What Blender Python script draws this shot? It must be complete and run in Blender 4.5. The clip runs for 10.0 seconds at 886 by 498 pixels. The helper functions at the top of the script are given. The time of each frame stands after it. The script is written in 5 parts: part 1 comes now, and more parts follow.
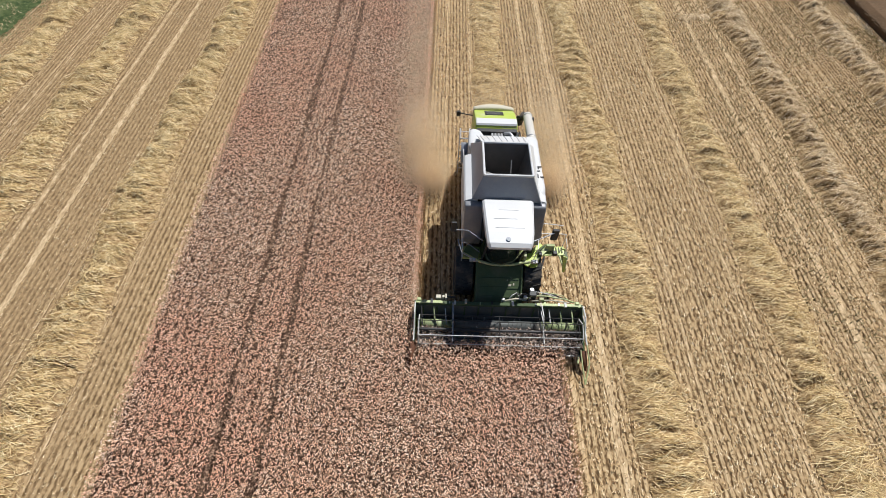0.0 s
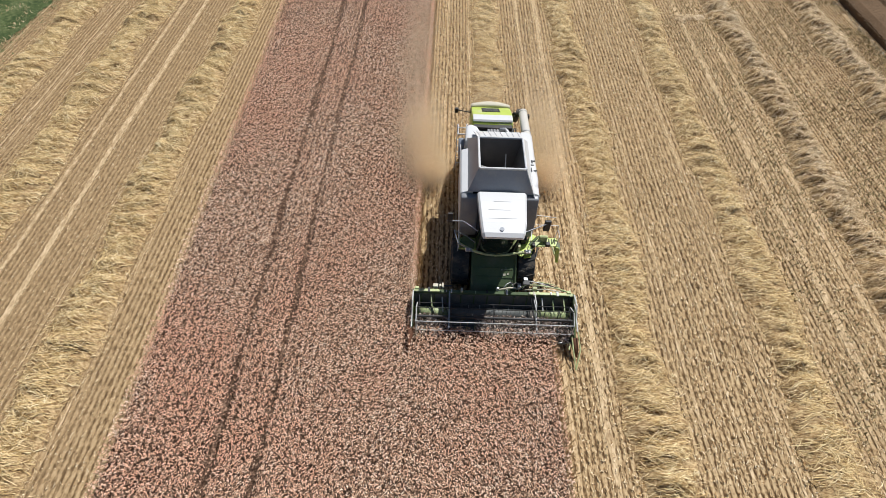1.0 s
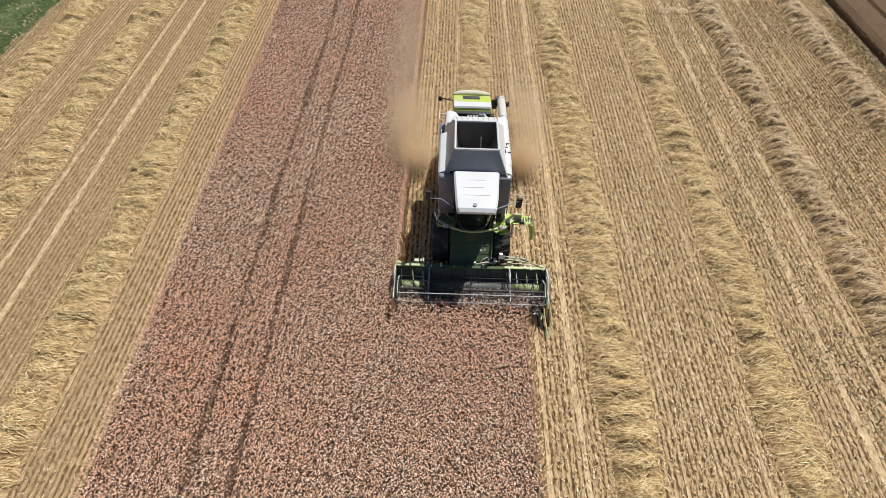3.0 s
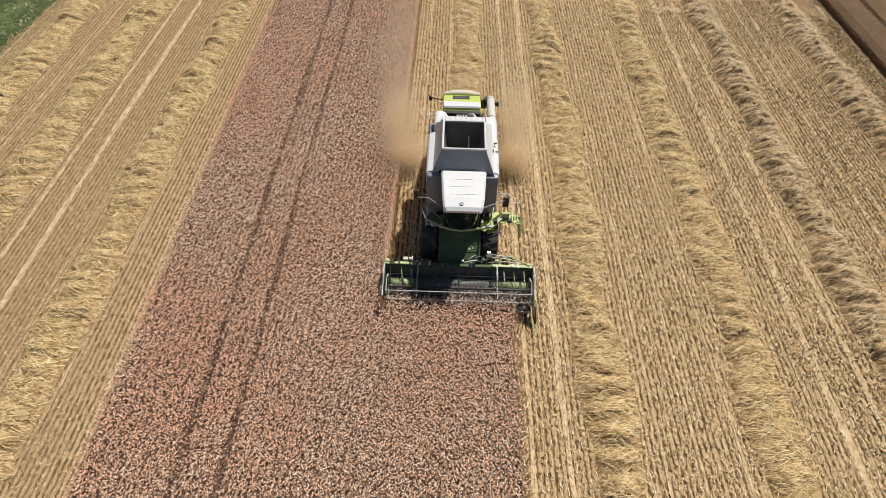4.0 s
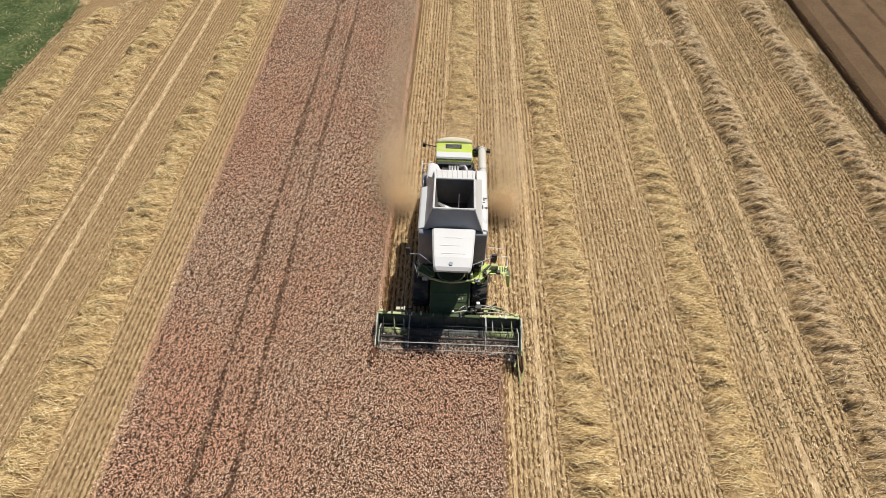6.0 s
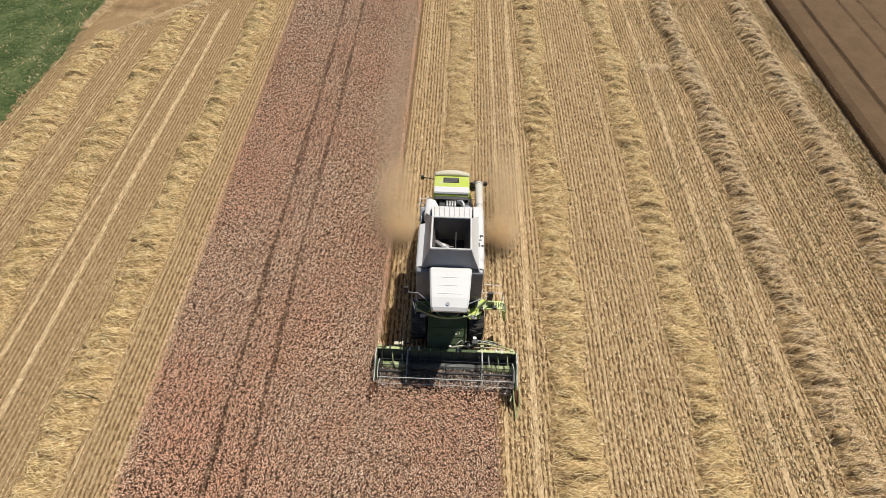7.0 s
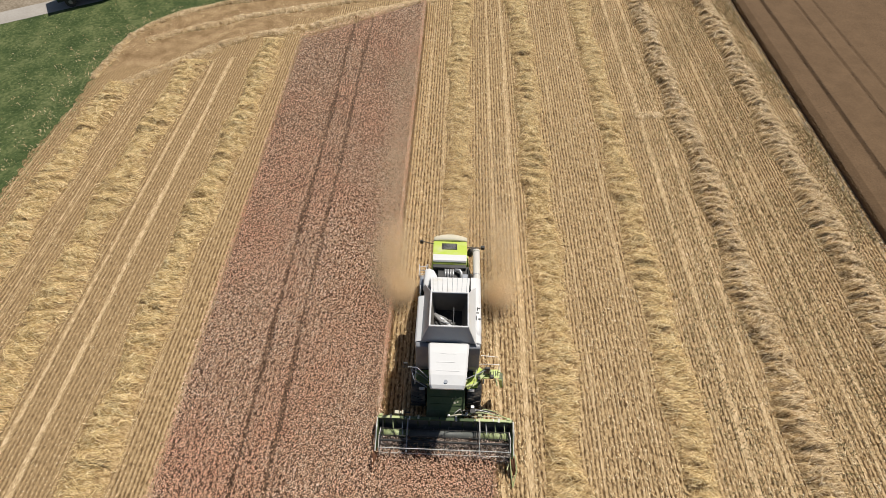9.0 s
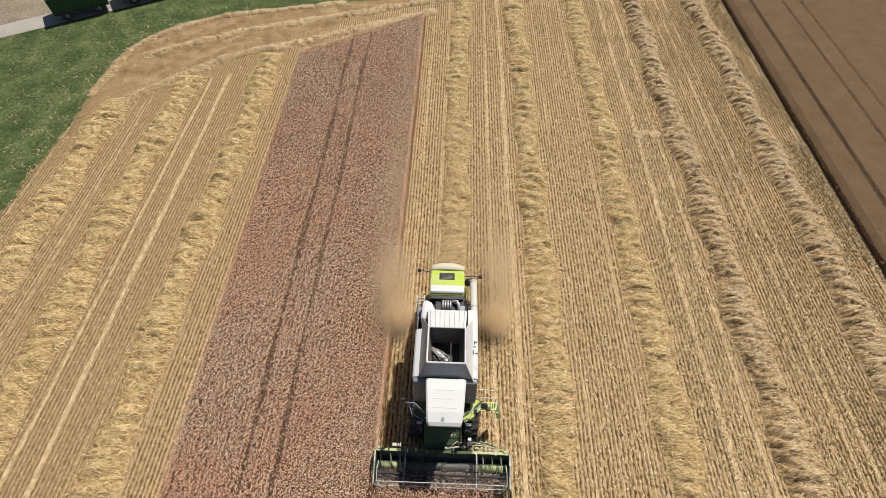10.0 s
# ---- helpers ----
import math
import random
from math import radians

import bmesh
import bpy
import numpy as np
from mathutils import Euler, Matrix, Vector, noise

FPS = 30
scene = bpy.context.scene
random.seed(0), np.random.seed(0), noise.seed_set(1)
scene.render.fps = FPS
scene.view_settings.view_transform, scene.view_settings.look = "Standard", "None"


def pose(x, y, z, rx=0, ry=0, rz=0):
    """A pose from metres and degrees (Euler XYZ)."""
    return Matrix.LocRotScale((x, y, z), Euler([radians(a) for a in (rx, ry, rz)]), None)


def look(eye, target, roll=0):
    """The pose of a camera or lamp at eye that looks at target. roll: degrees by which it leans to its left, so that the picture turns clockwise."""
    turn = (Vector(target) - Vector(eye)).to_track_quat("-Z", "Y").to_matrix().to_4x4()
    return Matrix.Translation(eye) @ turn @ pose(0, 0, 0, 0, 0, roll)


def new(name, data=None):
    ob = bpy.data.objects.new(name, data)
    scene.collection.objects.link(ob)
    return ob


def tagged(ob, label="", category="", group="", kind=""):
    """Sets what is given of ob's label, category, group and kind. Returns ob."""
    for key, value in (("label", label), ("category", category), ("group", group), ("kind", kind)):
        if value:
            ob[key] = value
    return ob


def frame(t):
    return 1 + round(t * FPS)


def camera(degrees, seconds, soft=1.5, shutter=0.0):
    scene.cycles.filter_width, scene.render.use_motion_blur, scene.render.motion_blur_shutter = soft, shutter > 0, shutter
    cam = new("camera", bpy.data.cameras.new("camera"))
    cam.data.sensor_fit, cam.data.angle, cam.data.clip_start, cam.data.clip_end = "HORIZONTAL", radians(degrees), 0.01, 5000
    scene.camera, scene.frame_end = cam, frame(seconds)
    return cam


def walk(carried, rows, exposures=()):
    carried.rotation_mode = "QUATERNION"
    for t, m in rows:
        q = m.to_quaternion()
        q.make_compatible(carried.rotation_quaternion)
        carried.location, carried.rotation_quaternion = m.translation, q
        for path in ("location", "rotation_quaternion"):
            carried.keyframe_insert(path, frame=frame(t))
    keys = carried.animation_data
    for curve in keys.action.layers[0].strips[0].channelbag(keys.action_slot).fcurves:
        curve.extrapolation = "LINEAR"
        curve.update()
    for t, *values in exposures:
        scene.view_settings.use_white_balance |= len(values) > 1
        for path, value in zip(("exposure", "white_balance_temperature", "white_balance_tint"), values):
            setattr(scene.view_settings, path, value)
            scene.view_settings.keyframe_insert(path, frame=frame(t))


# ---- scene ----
cam = camera(86.1, 10.0, soft=0.65)
# seconds, x, y, z, pitch, yaw, roll
ROWS = [
    (0.0, 0.000, 0.000, 15.520, -53.80, 1.03, -1.52),
    (0.5, 0.083, -0.314, 15.694, -53.86, 1.22, -1.46),
    (1.0, 0.192, -0.681, 15.871, -53.77, 1.37, -1.42),
    (1.5, 0.309, -1.052, 15.993, -53.74, 1.38, -1.32),
    (2.0, 0.564, -1.466, 16.131, -53.74, 1.51, -1.10),
    (2.5, 0.865, -1.821, 16.281, -53.82, 1.59, -0.93),
    (4.0, 1.635, -2.162, 16.543, -54.09, 1.72, -0.82),
    (4.5, 1.782, -1.959, 16.866, -54.29, 1.80, -0.83),
    (5.0, 1.911, -1.679, 17.310, -54.34, 1.90, -0.84),
    (5.5, 1.931, -1.241, 17.876, -54.63, 2.00, -0.89),
    (7.0, 1.996, 0.258, 19.703, -54.77, 2.08, -0.98),
    (7.5, 1.977, 0.747, 20.287, -54.65, 2.09, -0.95),
    (8.0, 1.962, 1.260, 20.862, -54.52, 2.07, -0.90),
    (8.5, 1.981, 1.696, 21.399, -54.27, 2.06, -0.77),
    (9.0, 2.051, 2.202, 21.963, -54.20, 2.01, -0.64),
    (9.5, 2.080, 2.829, 22.498, -54.46, 1.99, -0.71),
    (10.0, 2.062, 3.483, 23.025, -54.71, 1.96, -0.76),
]
walk(cam, [(t, pose(x, y, z, 90 + pitch, roll, yaw)) for t, x, y, z, pitch, yaw, roll in ROWS],
     exposures=[(0.0, 0.02, 5920, 10), (2.5, 0.02, 5970, 10), (4.5, 0.0, 6330, 10), (10.0, -0.02, 6430, 10)])

# ---- light ----
SUN = Vector((0.355, 0.52, 1.0)).normalized()
world = bpy.data.worlds.new("sky")
scene.world = world
world.use_nodes = True
wn = world.node_tree.nodes
sky = wn.new("ShaderNodeTexSky")
sky.sky_type = "NISHITA"
sky.sun_disc = False
sky.sun_elevation = math.asin(SUN.z)
sky.sun_rotation = math.atan2(SUN.x, SUN.y)
wn["Background"].inputs["Strength"].default_value = 0.052
world.node_tree.links.new(sky.outputs["Color"], wn["Background"].inputs["Color"])
sun = new("sun", bpy.data.lights.new("sun", "SUN"))
sun.data.energy = 4.8
sun.data.angle = radians(0.53)
sun.data.color = (1.0, 0.95, 0.87)
sun.matrix_world = look(SUN * 60 + Vector((2, 12, 0)), (2, 12, 0))

# ---- materials ----


def surface(name, stops, scale=3.0, fine=40.0, rough=0.7, metal=0.0, bump=0.2, island=0.0, spec=0.3, dust=None, dust_at=0.55,
            stretch=(1, 1, 1)):
    """A procedural surface. stops: (place, colour) of a ramp that two scales of noise run over; island: how much each
    separate blade or piece differs; dust: a colour that lies on the surface in patches."""
    m = bpy.data.materials.new(name)
    m.use_nodes = True
    n, l = m.node_tree.nodes, m.node_tree.links
    b = n["Principled BSDF"]
    b.inputs["Roughness"].default_value = rough
    b.inputs["Metallic"].default_value = metal
    b.inputs["Specular IOR Level"].default_value = spec
    co = n.new("ShaderNodeTexCoord")
    mp = n.new("ShaderNodeMapping")
    mp.inputs["Scale"].default_value = stretch
    l.new(co.outputs["Object"], mp.inputs["Vector"])
    a = n.new("ShaderNodeTexNoise")
    a.inputs["Scale"].default_value = scale
    a.inputs["Detail"].default_value = 5
    f = n.new("ShaderNodeTexNoise")
    f.inputs["Scale"].default_value = fine
    f.inputs["Detail"].default_value = 4
    for t in (a, f):
        l.new(mp.outputs["Vector"], t.inputs["Vector"])
    mix = n.new("ShaderNodeMath")
    mix.operation = "MULTIPLY_ADD"
    l.new(f.outputs["Fac"], mix.inputs[0])
    mix.inputs[1].default_value = 0.5
    half = n.new("ShaderNodeMath")
    half.operation = "MULTIPLY"
    half.inputs[1].default_value = 0.5
    l.new(a.outputs["Fac"], half.inputs[0])
    l.new(half.outputs[0], mix.inputs[2])
    value = mix.outputs[0]
    if island:
        g = n.new("ShaderNodeNewGeometry")
        k = n.new("ShaderNodeMix")
        k.inputs[0].default_value = island
        l.new(value, k.inputs[2])
        l.new(g.outputs["Random Per Island"], k.inputs[3])
        value = k.outputs[0]
    ramp = n.new("ShaderNodeValToRGB")
    el = ramp.color_ramp.elements
    el[0].position, el[0].color = stops[0][0], (*stops[0][1], 1)
    el[1].position, el[1].color = stops[-1][0], (*stops[-1][1], 1)
    for p, c in stops[1:-1]:
        e = el.new(p)
        e.color = (*c, 1)
    l.new(value, ramp.inputs["Fac"])
    colour = ramp.outputs["Color"]
    if dust:
        d = n.new("ShaderNodeTexNoise")
        d.inputs["Scale"].default_value = scale * 0.8
        d.inputs["Detail"].default_value = 8
        d.inputs["Roughness"].default_value = 0.65
        l.new(co.outputs["Object"], d.inputs["Vector"])
        r = n.new("ShaderNodeMapRange")
        r.inputs["From Min"].default_value = dust_at
        r.inputs["From Max"].default_value = dust_at + 0.25
        l.new(d.outputs["Fac"], r.inputs["Value"])
        x = n.new("ShaderNodeMix")
        x.data_type = "RGBA"
        l.new(r.outputs[0], x.inputs[0])
        l.new(colour, x.inputs[6])
        x.inputs[7].default_value = (*dust, 1)
        colour = x.outputs[2]
    l.new(colour, b.inputs["Base Color"])
    if bump:
        bp = n.new("ShaderNodeBump")
        bp.inputs["Strength"].default_value = bump
        bp.inputs["Distance"].default_value = 0.02
        l.new(f.outputs["Fac"], bp.inputs["Height"])
        l.new(bp.outputs["Normal"], b.inputs["Normal"])
    return m


# the darkest tones also paint the shadows that stubs cast between rows
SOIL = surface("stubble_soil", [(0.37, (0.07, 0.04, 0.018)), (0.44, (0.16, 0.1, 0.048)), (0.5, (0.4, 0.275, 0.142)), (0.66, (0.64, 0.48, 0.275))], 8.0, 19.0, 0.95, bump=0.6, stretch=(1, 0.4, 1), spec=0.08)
ROWGAP, ROW0 = 0.195, -25.3


def drill_rows(m):
    """Chaff and short litter lie thicker along the drilled rows of the field; the dark gaps paint in stub shadows."""
    n, l = m.node_tree.nodes, m.node_tree.links
    ramp = [x for x in n if x.bl_idname == "ShaderNodeValToRGB"][0]
    src = ramp.inputs["Fac"].links[0].from_socket
    pos = n.new("ShaderNodeNewGeometry")
    xyz = n.new("ShaderNodeSeparateXYZ")
    l.new(pos.outputs["Position"], xyz.inputs[0])
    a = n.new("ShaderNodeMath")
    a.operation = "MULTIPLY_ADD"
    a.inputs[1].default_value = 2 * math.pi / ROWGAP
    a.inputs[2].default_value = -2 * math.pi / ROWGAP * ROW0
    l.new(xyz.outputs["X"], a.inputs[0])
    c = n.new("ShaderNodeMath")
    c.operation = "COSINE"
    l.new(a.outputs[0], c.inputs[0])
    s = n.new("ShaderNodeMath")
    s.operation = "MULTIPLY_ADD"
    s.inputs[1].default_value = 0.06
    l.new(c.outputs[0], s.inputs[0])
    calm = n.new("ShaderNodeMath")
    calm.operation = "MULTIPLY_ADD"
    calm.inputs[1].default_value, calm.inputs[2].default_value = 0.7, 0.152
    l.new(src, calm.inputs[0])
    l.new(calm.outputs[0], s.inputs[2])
    # the strip towards the meadow was driven over and is flatter and more even
    r = n.new("ShaderNodeMapRange")
    r.inputs["From Min"].default_value, r.inputs["From Max"].default_value = -12.5, -8.0
    r.inputs["To Min"].default_value, r.inputs["To Max"].default_value = 0.33, 1.0
    l.new(xyz.outputs["X"], r.inputs["Value"])
    k = n.new("ShaderNodeMix")
    l.new(r.outputs[0], k.inputs[0])
    k.inputs[2].default_value = 0.473
    l.new(s.outputs[0], k.inputs[3])
    # weedier and duller ground towards the next field
    w = n.new("ShaderNodeMapRange")
    w.inputs["From Min"].default_value, w.inputs["From Max"].default_value = 17.0, 24.0
    w.inputs["To Min"].default_value, w.inputs["To Max"].default_value = -0.006, -0.045
    l.new(xyz.outputs["X"], w.inputs["Value"])
    e = n.new("ShaderNodeMath")
    l.new(k.outputs[0], e.inputs[0])
    l.new(w.outputs[0], e.inputs[1])
    l.new(e.outputs[0], ramp.inputs["Fac"])


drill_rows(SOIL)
TRACK = surface("pressed_straw", [(0.36, (0.3, 0.2, 0.105)), (0.48, (0.49, 0.35, 0.19)), (0.6, (0.66, 0.495, 0.3))], 6.0, 18.0, 0.9, bump=0.6, stretch=(1, 0.35, 1), spec=0.08)
BANK = surface("trampled_ground", [(0.3, (0.13, 0.1, 0.065)), (0.5, (0.25, 0.2, 0.14)), (0.7, (0.38, 0.32, 0.24))], 0.6, 5.0, 0.95, bump=0.5)
STUBBLE = surface("stubble_straw", [(0.2, (0.36, 0.22, 0.1)), (0.4, (0.68, 0.49, 0.26)), (0.6, (0.86, 0.67, 0.4)), (0.8, (0.93, 0.81, 0.58))], 0.35, 3.0, 0.7, bump=0, island=0.55, spec=0.08)
STRAW = surface("windrow_straw", [(0.2, (0.34, 0.21, 0.08)), (0.42, (0.6, 0.425, 0.19)), (0.68, (0.8, 0.62, 0.33)), (0.88, (0.9, 0.78, 0.5))], 0.4, 5.0, 0.5, bump=0, island=0.6, spec=0.08)
PALE_STRAW = surface("weathered_straw", [(0.2, (0.34, 0.22, 0.11)), (0.45, (0.6, 0.44, 0.245)), (0.7, (0.79, 0.62, 0.385)), (0.9, (0.9, 0.78, 0.57))], 0.4, 5.0, 0.5, bump=0, island=0.6, spec=0.08)
# low tones are dark straw colours standing for shadow between the bundles
MOUND = surface("shaded_straw_mat", [(0.36, (0.15, 0.09, 0.036)), (0.47, (0.32, 0.21, 0.1)), (0.56, (0.5, 0.355, 0.18)), (0.66, (0.66, 0.5, 0.27))], 5.0, 16.0, 0.8, bump=1.0, stretch=(0.6, 1.3, 1), spec=0.08)
EARS = surface("ripe_ears", [(0.1, (0.23, 0.118, 0.07)), (0.36, (0.62, 0.38, 0.24)), (0.58, (0.81, 0.555, 0.375)), (0.82, (0.94, 0.775, 0.595))], 0.16, 1.1, 0.6, bump=0, island=0.66, dust=(0.74, 0.385, 0.245), dust_at=0.45, spec=0.08)
# darker than the standing ears: the header's shade is in this colour
CUT_EARS = surface("shaded_cut_ears", [(0.15, (0.07, 0.048, 0.036)), (0.5, (0.24, 0.17, 0.13)), (0.85, (0.72, 0.6, 0.5))], 1.0, 8.0, 0.7, bump=0, island=0.75, spec=0.08)
# near-black tones paint the shaded gaps under the ears
STALKS = surface("shaded_crop_stalks", [(0.42, (0.042, 0.024, 0.015)), (0.52, (0.13, 0.078, 0.05)), (0.62, (0.4, 0.262, 0.177))], 9.0, 22.0, 0.9, bump=0.9, spec=0.08)
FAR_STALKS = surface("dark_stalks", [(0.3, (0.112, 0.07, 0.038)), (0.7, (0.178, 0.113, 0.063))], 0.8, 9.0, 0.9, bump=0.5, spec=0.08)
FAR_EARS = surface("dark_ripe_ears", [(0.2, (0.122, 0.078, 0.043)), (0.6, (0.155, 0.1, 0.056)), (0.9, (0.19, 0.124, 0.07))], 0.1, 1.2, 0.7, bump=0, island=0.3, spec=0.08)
DKGREY = surface("dark_grey_paint", [(0.3, (0.19, 0.195, 0.205)), (0.7, (0.26, 0.265, 0.275))], 1.5, 25.0, 0.4, bump=0.03, spec=0.5, dust=(0.36, 0.33, 0.28), dust_at=0.5)
OLIVE = surface("low_weeds", [(0.2, (0.21, 0.165, 0.075)), (0.8, (0.44, 0.35, 0.185))], 0.4, 3.0, 0.7, bump=0, island=0.6, spec=0.08)
WEEDS = surface("dry_weeds", [(0.2, (0.34, 0.27, 0.17)), (0.8, (0.76, 0.68, 0.55))], 0.5, 3.0, 0.7, bump=0, island=0.6)
GRASS = surface("meadow_blades", [(0.2, (0.05, 0.082, 0.026)), (0.48, (0.1, 0.142, 0.048)), (0.72, (0.18, 0.21, 0.088)), (0.95, (0.46, 0.42, 0.27))], 0.25, 1.5, 0.6, bump=0, island=0.6, dust=(0.26, 0.26, 0.14), dust_at=0.5, spec=0.08)
HEADLAND = surface("trampled_headland", [(0.36, (0.17, 0.105, 0.05)), (0.5, (0.29, 0.19, 0.098)), (0.62, (0.44, 0.31, 0.17))], 0.9, 9.0, 0.95, bump=0.5, spec=0.08)
TURF = surface("meadow_turf", [(0.38, (0.04, 0.062, 0.022)), (0.5, (0.075, 0.1, 0.036)), (0.62, (0.15, 0.165, 0.07))], 0.6, 4.0, 0.9, bump=0.6, spec=0.08)
ROAD = surface("pale_concrete", [(0.3, (0.3, 0.27, 0.23)), (0.7, (0.45, 0.41, 0.36))], 0.5, 12.0, 0.9, bump=0.3)
WHITE = surface("white_paint", [(0.3, (0.62, 0.61, 0.59)), (0.7, (0.7, 0.69, 0.67))], 1.5, 25.0, 0.4, bump=0.03, dust=(0.55, 0.49, 0.39), dust_at=0.58)
GREY = surface("grey_paint", [(0.3, (0.24, 0.255, 0.285)), (0.7, (0.32, 0.335, 0.365))], 1.5, 25.0, 0.32, bump=0.03, spec=0.5, dust=(0.38, 0.365, 0.34), dust_at=0.52)
RUST = surface("rusty_brown_steel", [(0.3, (0.07, 0.03, 0.016)), (0.7, (0.17, 0.075, 0.036))], 4.0, 30.0, 0.8, bump=0.3)
GREEN = surface("bright_green_paint", [(0.3, (0.42, 0.52, 0.07)), (0.7, (0.52, 0.61, 0.12))], 1.5, 25.0, 0.4, bump=0.03, dust=(0.56, 0.54, 0.34), dust_at=0.5)
PALEGREEN = surface("worn_pale_green", [(0.3, (0.42, 0.48, 0.18)), (0.7, (0.56, 0.6, 0.33))], 3.0, 25.0, 0.5, bump=0.05, dust=(0.3, 0.25, 0.17), dust_at=0.5)
# green darkened as it looks in shade, with dust patches on top
DKGREEN = surface("shaded_dusty_green", [(0.3, (0.05, 0.085, 0.03)), (0.7, (0.085, 0.125, 0.045))], 1.5, 25.0, 0.55, bump=0.05, dust=(0.14, 0.13, 0.08), dust_at=0.52)
BLACK = surface("black_steel", [(0.3, (0.022, 0.022, 0.022)), (0.7, (0.055, 0.052, 0.047))], 3.0, 30.0, 0.5, bump=0.1, dust=(0.17, 0.13, 0.09), dust_at=0.58)
STEEL = surface("worn_steel", [(0.3, (0.42, 0.41, 0.4)), (0.7, (0.6, 0.59, 0.57))], 3.0, 40.0, 0.45, 0.5, bump=0.05, dust=(0.4, 0.33, 0.24), dust_at=0.6)
TANK = surface("tank_steel", [(0.3, (0.15, 0.135, 0.12)), (0.7, (0.22, 0.2, 0.175))], 3.0, 40.0, 0.6, 0.1, bump=0.05, dust=(0.3, 0.22, 0.14), dust_at=0.58)
RUBBER = surface("tyre_rubber", [(0.3, (0.035, 0.034, 0.033)), (0.7, (0.07, 0.066, 0.06))], 4.0, 30.0, 0.85, bump=0.3, dust=(0.2, 0.15, 0.1), dust_at=0.5)
CREAM = surface("dusty_cream_paint", [(0.3, (0.5, 0.45, 0.33)), (0.7, (0.65, 0.6, 0.46))], 2.0, 25.0, 0.6, bump=0.05)
PALE_BAR = surface("pale_worn_bar", [(0.3, (0.5, 0.5, 0.46)), (0.7, (0.68, 0.67, 0.62))], 4.0, 30.0, 0.5, bump=0.05, dust=(0.3, 0.25, 0.18), dust_at=0.55)
WORNGREEN = surface("scraped_green", [(0.35, (0.2, 0.25, 0.09)), (0.6, (0.46, 0.52, 0.27))], 5.0, 25.0, 0.5, bump=0.05, dust=(0.12, 0.1, 0.07), dust_at=0.5)
# green dimmed for the shade around feeder house and beam, with dust patches
DIMGREEN = surface("shade_dimmed_green", [(0.3, (0.068, 0.098, 0.047)), (0.7, (0.115, 0.15, 0.075))], 1.5, 25.0, 0.7, bump=0.05, spec=0.15, dust=(0.16, 0.15, 0.1), dust_at=0.5)
MIDGREEN = surface("dusty_mid_green", [(0.3, (0.28, 0.36, 0.08)), (0.7, (0.38, 0.44, 0.15))], 2.5, 25.0, 0.6, bump=0.05, dust=(0.2, 0.17, 0.11), dust_at=0.5)
# worn steel with its greys lifted for haze over the shadowed header
TROUGH = surface("hazed_worn_steel", [(0.3, (0.08, 0.085, 0.08)), (0.7, (0.16, 0.165, 0.15))], 3.0, 30.0, 0.5, bump=0.1, dust=(0.25, 0.2, 0.15), dust_at=0.52)
PALE_DUST = surface("dust_covered_white", [(0.3, (0.55, 0.51, 0.44)), (0.7, (0.66, 0.63, 0.56))], 2.0, 25.0, 0.5, bump=0.03)
TRAILER = surface("trailer_green", [(0.3, (0.02, 0.06, 0.025)), (0.7, (0.04, 0.1, 0.04))], 1.5, 20.0, 0.5, bump=0.05)

DUST = bpy.data.materials.new("straw_dust")
DUST.use_nodes = True
dn, dl = DUST.node_tree.nodes, DUST.node_tree.links
dn["Principled BSDF"].inputs["Base Color"].default_value = (0.95, 0.8, 0.57, 1)
dn["Principled BSDF"].inputs["Roughness"].default_value = 1.0
dn["Principled BSDF"].inputs["Specular IOR Level"].default_value = 0.0
dt = dn.new("ShaderNodeBsdfTranslucent")
dt.inputs["Color"].default_value = (0.95, 0.8, 0.57, 1)
dm = dn.new("ShaderNodeMixShader")
dl.new(dn["Principled BSDF"].outputs[0], dm.inputs[1])
dl.new(dt.outputs[0], dm.inputs[2])
dv = dn.new("ShaderNodeBsdfTransparent")
da = dn.new("ShaderNodeMixShader")
da.inputs[0].default_value = 0.52
dl.new(dv.outputs[0], da.inputs[1])
dl.new(dm.outputs[0], da.inputs[2])
dl.new(da.outputs[0], dn["Material Output"].inputs["Surface"])

GLASS = bpy.data.materials.new("tinted_glass")
GLASS.use_nodes = True
gb = GLASS.node_tree.nodes["Principled BSDF"]
gb.inputs["Base Color"].default_value = (0.015, 0.018, 0.018, 1)
gb.inputs["Roughness"].default_value = 0.05
gb.inputs["Transmission Weight"].default_value = 0.25
gb.inputs["IOR"].default_value = 1.45

# ---- builders ----


def bm_mesh(name, bm, material, smooth=False):
    bmesh.ops.recalc_face_normals(bm, faces=bm.faces)
    me = bpy.data.meshes.new(name)
    bm.to_mesh(me)
    bm.free()
    for p in me.polygons:
        p.use_smooth = smooth
    me.materials.append(material)
    return me


def part(name, bm, material, parent, label="", smooth=False):
    """One mesh under a thing or a part; the vertices are given in the world and kept relative to the thing's base."""
    base = parent
    while base.parent:
        base = base.parent
    bmesh.ops.translate(bm, verts=bm.verts, vec=-base.location)
    ob = new(name, bm_mesh(name, bm, material, smooth))
    ob.parent = parent
    return tagged(ob, label)


def thing(name, at, label, category, group="", kind=""):
    e = new(name)
    e.location = at
    return tagged(e, label, category, group, kind)


